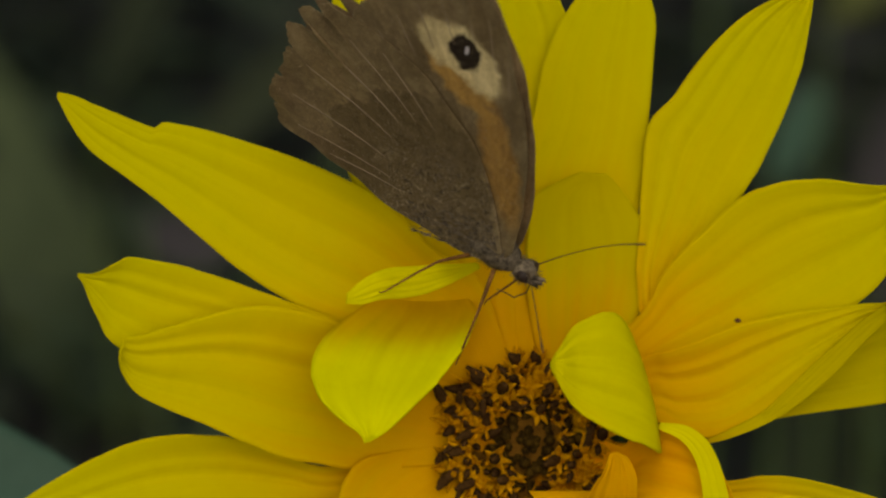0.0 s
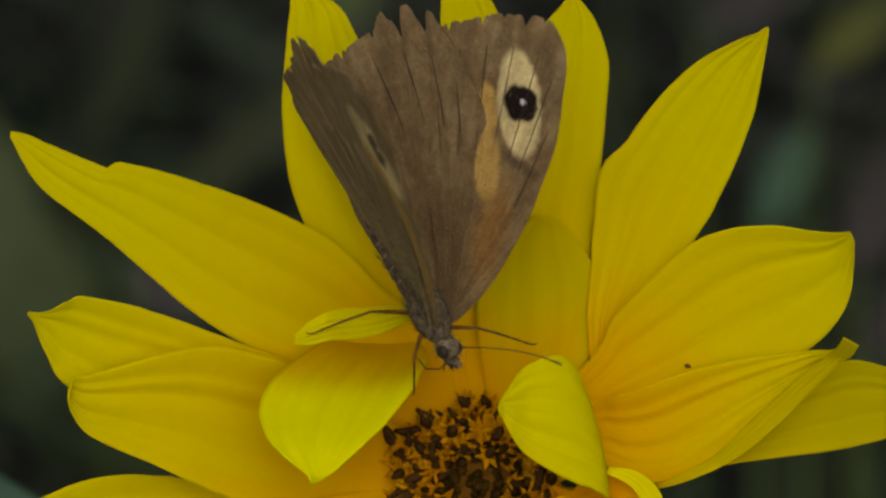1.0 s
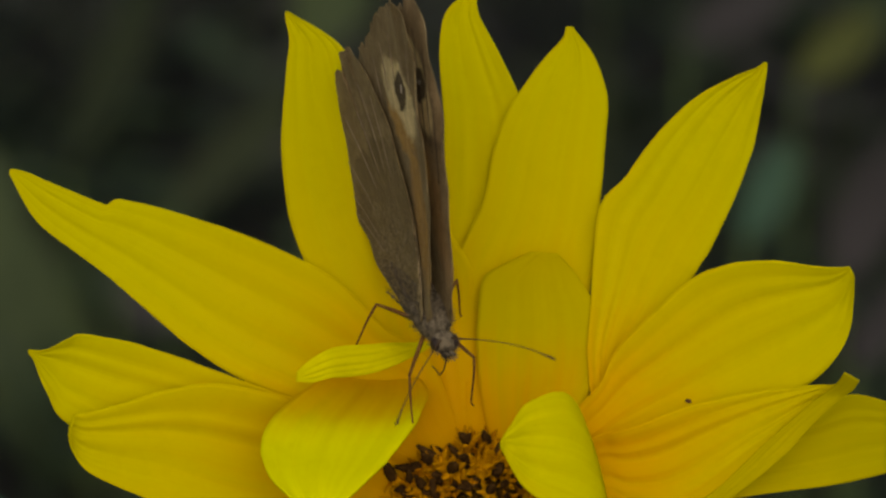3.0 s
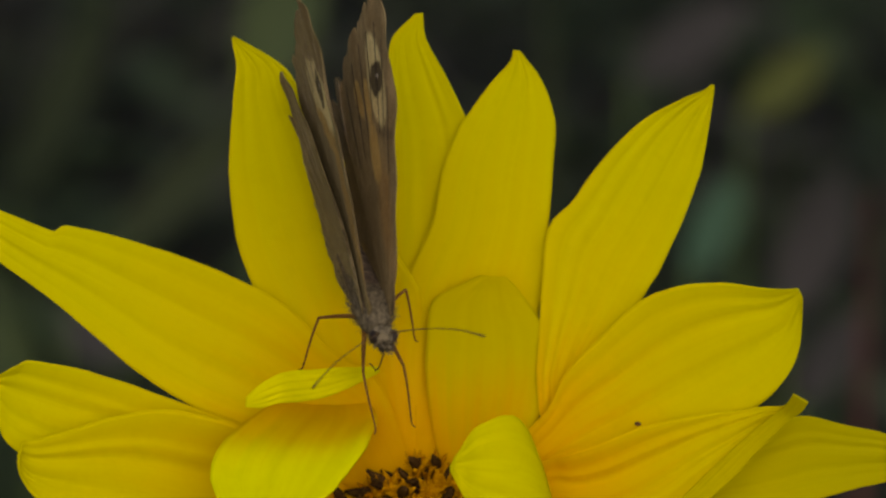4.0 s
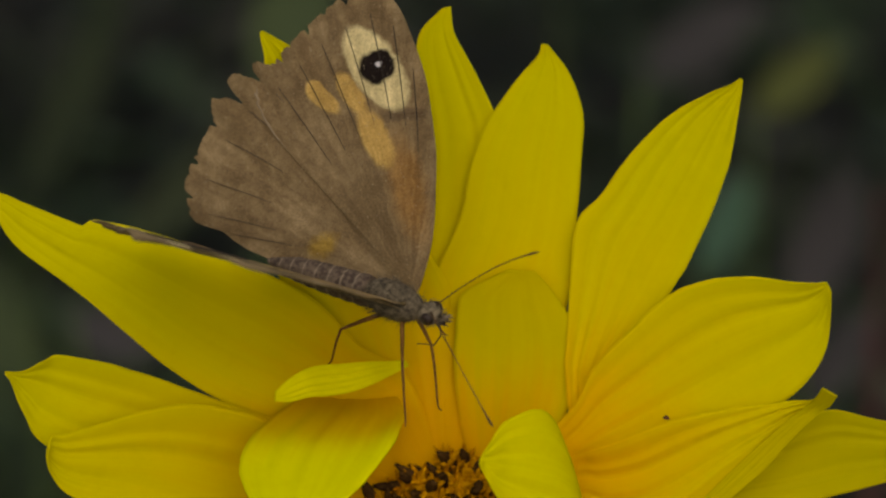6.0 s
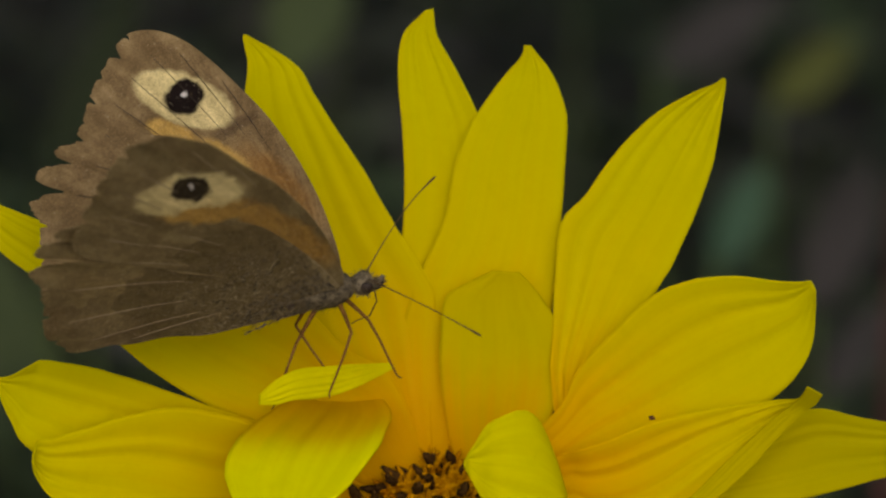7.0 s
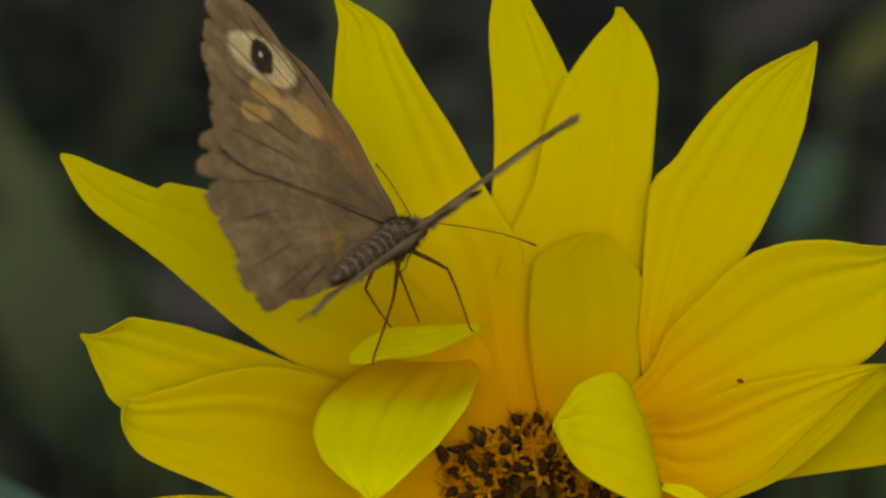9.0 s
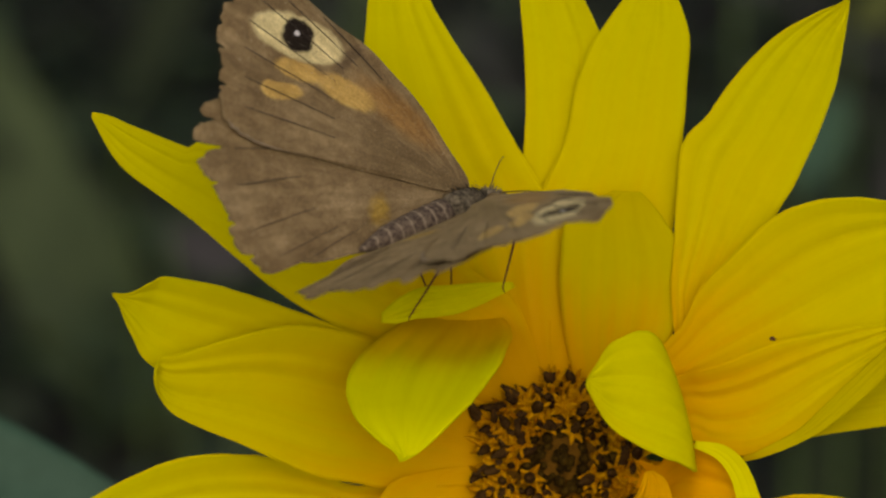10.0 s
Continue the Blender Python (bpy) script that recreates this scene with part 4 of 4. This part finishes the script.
def motions():
    # the flower sways: seconds, shift in millimetres, turn in degrees
    sway = [(0, (3.58, -0.02, -0.37), (0.28, -0.16, -0.01)),
            (0.2, (3.92, -0.02, -0.54), (0.17, 0.11, 0.03)),
            (0.3, (3.29, -0.02, -0.71), (0.11, 0.24, 0.04)),
            (0.5, (2.18, -0.03, 0.01), (0.01, 0.50, 0.08)),
            (0.7, (2.49, -0.02, -1.12), (-0.05, 0.47, -0.03)),
            (0.8, (2.47, -0.01, -0.61), (-0.08, 0.46, -0.09)),
            (1, (-0.01, -0.00, -0.07), (-0.13, 0.44, -0.21)),
            (1.2, (-0.59, 0.00, 0.68), (-0.04, 0.21, -0.13)),
            (1.3, (-0.02, 0.00, 0.01), (0.00, 0.09, -0.09)),
            (1.5, (2.14, 0.01, -2.37), (0.09, -0.14, -0.01)),
            (1.7, (2.03, 0.00, -1.98), (0.08, -0.15, -0.01)),
            (1.8, (1.47, 0.00, -1.67), (0.07, -0.15, -0.01)),
            (2, (0.25, -0.01, -1.89), (0.06, -0.15, -0.01)),
            (2.2, (0.19, 0.01, -2.54), (0.27, 0.10, 0.09)),
            (3.3, (1.79, 0.02, -1.97), (-0.24, 0.24, 0.06)),
            (3.5, (1.46, -0.02, -1.87), (0.28, 0.23, -0.07)),
            (3.7, (1.62, -0.01, -1.65), (0.16, 0.08, -0.02)),
            (3.8, (1.77, -0.01, -1.37), (0.11, 0.00, 0.01)),
            (4, (1.89, -0.00, -1.16), (-0.01, -0.15, 0.06)),
            (4.2, (3.52, -0.01, 0.18), (-0.01, 0.03, 0.02)),
            (4.3, (5.07, -0.01, -0.30), (-0.01, 0.12, 0.00)),
            (4.5, (6.10, -0.02, -0.89), (-0.01, 0.29, -0.04)),
            (4.7, (4.91, -0.02, -0.42), (-0.01, 0.36, -0.02)),
            (4.8, (3.74, -0.02, 0.12), (-0.00, 0.39, -0.02)),
            (5, (2.91, -0.01, 0.73), (-0.00, 0.45, -0.01)),
            (5.2, (4.27, -0.00, 0.89), (-0.11, 0.46, -0.04)),
            (5.3, (4.44, 0.01, 0.60), (-0.17, 0.47, -0.06)),
            (5.5, (1.99, 0.02, -0.15), (-0.28, 0.48, -0.10)),
            (5.7, (1.37, 0.01, 0.35), (-0.13, 0.21, -0.06)),
            (5.8, (1.66, 0.00, 0.21), (-0.05, 0.08, -0.04)),
            (6, (3.47, -0.01, -0.82), (0.11, -0.19, 0.00)),
            (6.2, (2.50, -0.00, -0.82), (-0.10, -0.17, 0.03)),
            (7.3, (0.72, 0.04, -1.92), (-0.12, -0.77, 0.06)),
            (7.5, (2.58, 0.04, -1.55), (-0.32, -0.21, 0.16)),
            (7.7, (3.44, 0.04, -1.27), (-0.20, -0.18, 0.05)),
            (7.8, (3.50, 0.03, -1.32), (-0.14, -0.17, 0.00)),
            (8, (3.09, 0.02, -1.60), (-0.02, -0.14, -0.10)),
            (8.2, (3.73, 0.01, -1.72), (0.09, -0.21, -0.07)),
            (8.3, (4.71, -0.00, -1.97), (0.14, -0.25, -0.06)),
            (8.5, (5.32, -0.02, -2.23), (0.25, -0.32, -0.03)),
            (8.7, (4.06, -0.02, -2.02), (0.13, -0.25, -0.00)),
            (8.8, (2.74, -0.02, -1.25), (0.07, -0.21, 0.01)),
            (9, (2.71, -0.02, -0.50), (-0.05, -0.13, 0.04)),
            (9.2, (3.84, -0.02, -0.62), (-0.09, -0.05, 0.01)),
            (9.3, (4.01, -0.02, -0.87), (-0.11, -0.00, -0.00)),
            (9.5, (4.29, -0.02, -0.62), (-0.14, 0.08, -0.03)),
            (9.7, (4.26, -0.02, -0.05), (-0.05, -0.07, -0.00)),
            (9.8, (4.18, -0.02, -0.21), (0.00, -0.14, 0.01)),
            (10, (4.55, -0.02, -1.31), (0.10, -0.28, 0.03))]
    walk(sunflower, [(t, VIEW @ Matrix.Translation((HEAD + Vector(p)) * MM) @ turned(*v)) for t, p, v in sway])

    def flower_at(t):
        i = max(k for k in range(len(sway)) if sway[k][0] <= t)
        j = min(i + 1, len(sway) - 1)
        f = 0 if i == j else (t - sway[i][0]) / (sway[j][0] - sway[i][0])
        p = Vector(sway[i][1]).lerp(Vector(sway[j][1]), f)
        v = Vector(sway[i][2]).lerp(Vector(sway[j][2]), f)
        return VIEW @ Matrix.Translation((HEAD + p) * MM) @ turned(*v)

    # the butterfly on the flower: seconds, place from the disc, turn, and its wings: left and right lift, sweep of fore and hind wings, droop of the hind wings; then the way of each antenna
    steps = [(0, (-2.62, -11.66, 18.11), (0.883, 0.344, 0.219, -0.231), (91.67, 91.84, 4.54, -5.87, 0.34), (0.65, 0.06, 0.76), (0.55, -0.78, 0.30)),
             (0.3, (-2.94, -11.63, 19.04), (0.874, 0.347, 0.233, -0.247), (90.99, 91.73, 4.90, -5.55, 1.63), (0.63, -0.05, 0.77), (0.36, -0.87, 0.35)),
             (0.5, (-4.00, -12.42, 16.24), (0.825, 0.307, 0.405, -0.247), (76.00, 67.65, 1.46, 0.39, 1.88), (0.62, -0.12, 0.78), (0.22, -0.90, 0.37)),
             (0.7, (-3.77, -12.41, 16.16), (0.778, 0.332, 0.435, -0.307), (80.00, 59.67, 0.17, -0.20, -2.49), (0.61, -0.08, 0.79), (0.26, -0.84, 0.47)),
             (1, (-3.98, -12.44, 15.82), (0.827, 0.270, 0.399, -0.291), (76.58, 57.00, -0.20, -2.84, -2.97), (0.60, -0.02, 0.80), (0.31, -0.73, 0.61)),
             (1.2, (-4.93, -11.94, 13.76), (0.856, 0.116, 0.145, -0.483), (82.33, 92.00, -4.89, 3.74, 2.04), (0.71, 0.16, 0.69), (0.53, -0.75, 0.40)),
             (1.3, (-4.69, -12.09, 13.84), (0.853, 0.074, 0.119, -0.502), (91.66, 92.00, -4.63, 8.27, 2.00), (0.75, 0.25, 0.62), (0.63, -0.73, 0.27)),
             (1.5, (-4.92, -12.11, 19.03), (0.745, 0.305, 0.127, -0.580), (91.66, 90.49, -4.37, -4.23, 0.32), (0.80, 0.40, 0.45), (0.77, -0.64, 0.01)),
             (1.8, (-4.15, -12.16, 18.72), (0.733, 0.360, 0.248, -0.521), (91.67, 86.44, -2.43, -25.65, 0.76), (0.80, 0.45, 0.40), (0.72, -0.63, 0.29)),
             (2, (-3.85, -12.18, 16.80), (0.710, 0.340, 0.324, -0.525), (91.67, 92.00, -4.72, -11.84, 0.73), (0.80, 0.48, 0.37), (0.66, -0.59, 0.46)),
             (3.3, (-3.62, -11.91, 19.26), (0.791, 0.219, 0.205, -0.533), (91.67, 86.49, 1.21, -6.39, -0.03), (0.80, 0.39, 0.45), (0.78, -0.62, -0.06)),
             (3.5, (-2.89, -11.98, 18.22), (0.764, 0.368, 0.307, -0.431), (86.31, 84.72, -2.16, -12.51, 0.27), (0.59, 0.42, 0.69), (0.45, -0.74, 0.51)),
             (4, (-4.70, -12.07, 21.52), (0.770, 0.175, 0.231, -0.568), (92.00, 76.0, -4.80, -14.10, 3.0), (0.77, 0.37, 0.52), (0.73, -0.68, 0.09)),
             (4.2, (-3.53, -12.43, 18.93), (0.689, 0.408, 0.502, -0.328), (72.0, 55.0, -1.21, 1.47, -3.51), (0.75, 0.30, 0.59), (0.89, -0.41, 0.19)),
             (4.5, (-3.86, -11.79, 19.31), (0.845, 0.124, 0.202, -0.480), (92.00, 58.05, 12.40, -0.00, 0.67), (0.71, 0.18, 0.68), (0.95, 0.07, 0.31)),
             (4.7, (-4.50, -11.86, 20.77), (0.764, 0.372, 0.085, -0.521), (91.68, 92.00, 1.93, -9.23, -2.20), (0.69, 0.26, 0.68), (0.95, 0.10, 0.28)),
             (5, (-3.26, -11.89, 21.59), (0.806, 0.312, 0.073, -0.498), (91.68, 92.00, -0.39, -3.74, 0.19), (0.66, 0.37, 0.66), (0.96, 0.15, 0.24)),
             (5.2, (-4.11, -11.88, 20.64), (0.811, 0.241, 0.043, -0.532), (91.68, 92.00, -0.91, 0.03, 0.41), (0.68, 0.31, 0.66), (1.00, -0.07, -0.07)),
             (5.5, (-4.85, -11.91, 21.91), (0.841, 0.277, -0.057, -0.461), (92.00, 87.13, -4.84, 3.56, -1.37), (0.72, 0.21, 0.66), (0.77, -0.37, -0.52)),
             (5.7, (-5.12, -11.80, 22.84), (0.847, 0.399, 0.083, -0.342), (92.00, 64.04, 4.82, 0.30, 0.08), (0.74, 0.19, 0.65), (0.77, -0.46, -0.44)),
             (5.8, (-5.81, -12.09, 22.21), (0.949, 0.259, 0.102, -0.145), (49.12, 43.80, -6.34, 21.39, 9.31), (0.75, 0.18, 0.64), (0.77, -0.49, -0.40)),
             (6, (-5.00, -11.90, 22.04), (0.900, 0.341, 0.033, -0.269), (45.19, 44.39, 3.74, -0.09, -1.18), (0.77, 0.16, 0.62), (0.76, -0.57, -0.31)),
             (6.1, (-5.00, -11.87, 22.20), (0.895, 0.339, 0.005, -0.289), (44.81, 44.94, 7.01, 0.50, -0.56), (0.68, 0.73, 0.11), (0.60, -0.73, -0.33)),
             (6.2, (-4.36, -11.58, 22.01), (0.942, 0.320, 0.039, -0.089), (32.53, 72.56, 4.01, 3.25, -1.86), (0.18, 0.87, -0.47), (0.41, -0.85, -0.33)),
             (7.3, (-11.39, -11.66, 23.85), (0.919, 0.328, -0.152, 0.156), (66.91, 79.23, 3.64, -0.97, -4.58), (0.69, 0.68, 0.25), (0.67, -0.73, 0.13)),
             (7.5, (-9.67, -12.04, 23.31), (0.915, 0.268, -0.092, 0.287), (91.68, 92.00, 6.79, 0.65, -1.17), (0.65, 0.74, 0.17), (0.23, -0.92, 0.33)),
             (8, (-9.77, -11.89, 23.58), (0.916, 0.260, -0.091, 0.291), (91.68, 92.00, 5.24, 0.51, -0.78), (0.61, 0.79, -0.09), (0.35, -0.90, 0.27)),
             (8.3, (-14.77, -12.30, 23.19), (0.753, 0.242, 0.021, 0.611), (59.25, 65.86, 7.36, 1.38, 8.53), (0.69, 0.73, -0.01), (0.63, -0.77, -0.08)),
             (8.5, (-11.53, -12.27, 24.17), (0.809, 0.217, -0.041, 0.544), (53.39, 50.05, 5.82, -1.98, -0.16), (0.74, 0.68, 0.05), (0.74, -0.59, -0.31)),
             (9, (-11.53, -12.34, 24.54), (0.806, 0.223, -0.044, 0.546), (52.15, 49.99, 4.65, -2.02, 0.00), (0.76, 0.66, -0.00), (0.75, -0.63, -0.21)),
             (9.5, (-7.67, -11.85, 23.83), (0.889, 0.223, -0.049, 0.397), (45.14, 29.64, 5.02, -0.76, 0.67), (0.80, 0.60, -0.11), (0.90, -0.29, -0.33)),
             (10, (-8.45, -11.35, 23.56), (0.875, 0.262, -0.053, 0.404), (42.84, 31.37, 3.44, -0.68, 1.03), (0.82, 0.53, -0.22), (0.91, 0.09, -0.40))]

    def perched_at(t):
        """The butterfly's pose on the flower, in the flower's space."""
        i = max(k for k in range(len(steps)) if steps[k][0] <= t)
        j = min(i + 1, len(steps) - 1)
        f = 0 if i == j else (t - steps[i][0]) / (steps[j][0] - steps[i][0])
        p = Vector(steps[i][1]).lerp(Vector(steps[j][1]), f)
        q = Quaternion(steps[i][2]).normalized().slerp(Quaternion(steps[j][2]).normalized(), f)
        return Matrix.Translation(p * MM) @ q.to_matrix().to_4x4()

    moments = sorted({row[0] for row in sway} | {row[0] for row in steps})
    walk(butterfly, [(t, flower_at(t) @ perched_at(t)) for t in moments])
    for side, (fore, hind) in wings.items():
        hinge = pose(HINGE[0] * MM, side * HINGE[1] * MM, HINGE[2] * MM)
        lift = lambda a, k: (a[0] - k) if side > 0 else -(a[1] - k)
        walk(fore, [(t, hinge @ pose(0, 0, 0, lift(a, 0)) @ pose(0, 0, 0.0001, 0, 0, side * (30.2 - a[2]))) for t, p, q, a, *_ in steps])
        walk(hind, [(t, hinge @ pose(0, 0, 0, lift(a, a[4])) @ pose(0, 0, -0.0003, 0, 0, side * (21.3 - a[3]))) for t, p, q, a, *_ in steps])

    for side, feeler in antennae:
        rows = []
        for t, p, q, a, left, right in steps:
            x = Vector(left if side > 0 else right).normalized()
            y = Vector((-0.3, side * 0.2, 1.0)).cross(x).normalized()
            rows.append((t, Matrix.Translation(Vector((3.6, 0.5 * side, 0.5)) * MM) @ Matrix((x, y, x.cross(y))).transposed().to_4x4()))
        walk(feeler, rows)

    # its feet hold the petals: seven stands, each from one time to another, and the places of the feet from the disc
    stands = [(0.0, 0.3), (0.5, 1.1), (1.3, 1.6), (1.9, 2.2), (3.3, 6.2), (7.3, 8.1), (8.3, 10.0)]
    toes = {("middle", -1): [(-6.21, -9, 8.22), (-5.49, -11, 9.40), (-2.24, -10, 12.20), (-8.99, -11, 11.33), (-4.42, -9, 9.44), (-11.19, -14, 15.91), (-5.22, -12, 16.51)],
            ("hind", -1): [(-14.02, -15, 14.00), (-14.44, -15, 14.44), (-13.10, -14, 15.43), (-11.63, -13, 16.66), (-11.18, -6, 16.77), (-13.49, -15.5, 12.60), (-13.92, -15.5, 13.21)],
            ("middle", 1): [(-3.5, -8, 13.5), (7.11, -7, 13.10), (6.18, -7, 12.56), (-0.02, -8, 13.61), (-0.77, -8, 10.09), (-3.12, -12, 16.19), (-9.91, -5, 16.94)],
            ("hind", 1): [(0.52, -4, 23.14), (0.52, -4, 23.14), (0.67, -4, 23.25), (-1.15, -5, 19.91), (-0.96, -5, 19.28), (-11.07, -10, 15.61), (-11.92, -9, 15.80)]}

    def toe_at(places, t):
        for k, (a, b) in enumerate(stands):
            if t <= b:
                if t >= a or k == 0:
                    return Vector(places[k])
                f = (t - stands[k - 1][1]) / (a - stands[k - 1][1])
                return Vector(places[k - 1]).lerp(Vector(places[k]), f) - Vector((0, 3, -3)) * 4 * f * (1 - f)
        return Vector(places[-1])

    for place, side, hip, leg, shin in legs:
        upper, lower = [], []
        for t, p, q, a, *_ in steps:
            inside = Matrix.Translation(Vector(p)) @ Quaternion(q).to_matrix().to_4x4()
            reach = inside.inverted() @ toe_at(toes[place, side], t) - hip
            d = min(max(reach.length, 2.4), THIGH + SHIN - 0.15)
            way = reach.normalized()
            pole = Vector((0.5 if place == "middle" else -0.7, side * 1.0, 0.55))
            pole = (pole - way * pole.dot(way)).normalized()
            c = (THIGH ** 2 + d * d - SHIN ** 2) / (2 * THIGH * d)
            knee = way * THIGH * c + pole * THIGH * math.sqrt(max(0.0, 1 - c * c))
            foot = way * d
            x = knee.normalized()
            y = x.cross(foot).normalized()
            z = x.cross(y)
            m = Matrix((x, y, z)).transposed().to_4x4()
            upper.append((t, Matrix.Translation(hip * MM) @ m))
            x2 = m.to_3x3().inverted() @ (foot - knee).normalized()
            y2 = Vector((0, 1, 0))
            y2 = (y2 - x2 * y2.dot(x2)).normalized()
            m2 = Matrix((x2, y2, x2.cross(y2))).transposed().to_4x4()
            lower.append((t, Matrix.Translation((THIGH * MM, 0, 0)) @ m2))
        walk(leg, upper)
        walk(shin, lower)


motions()
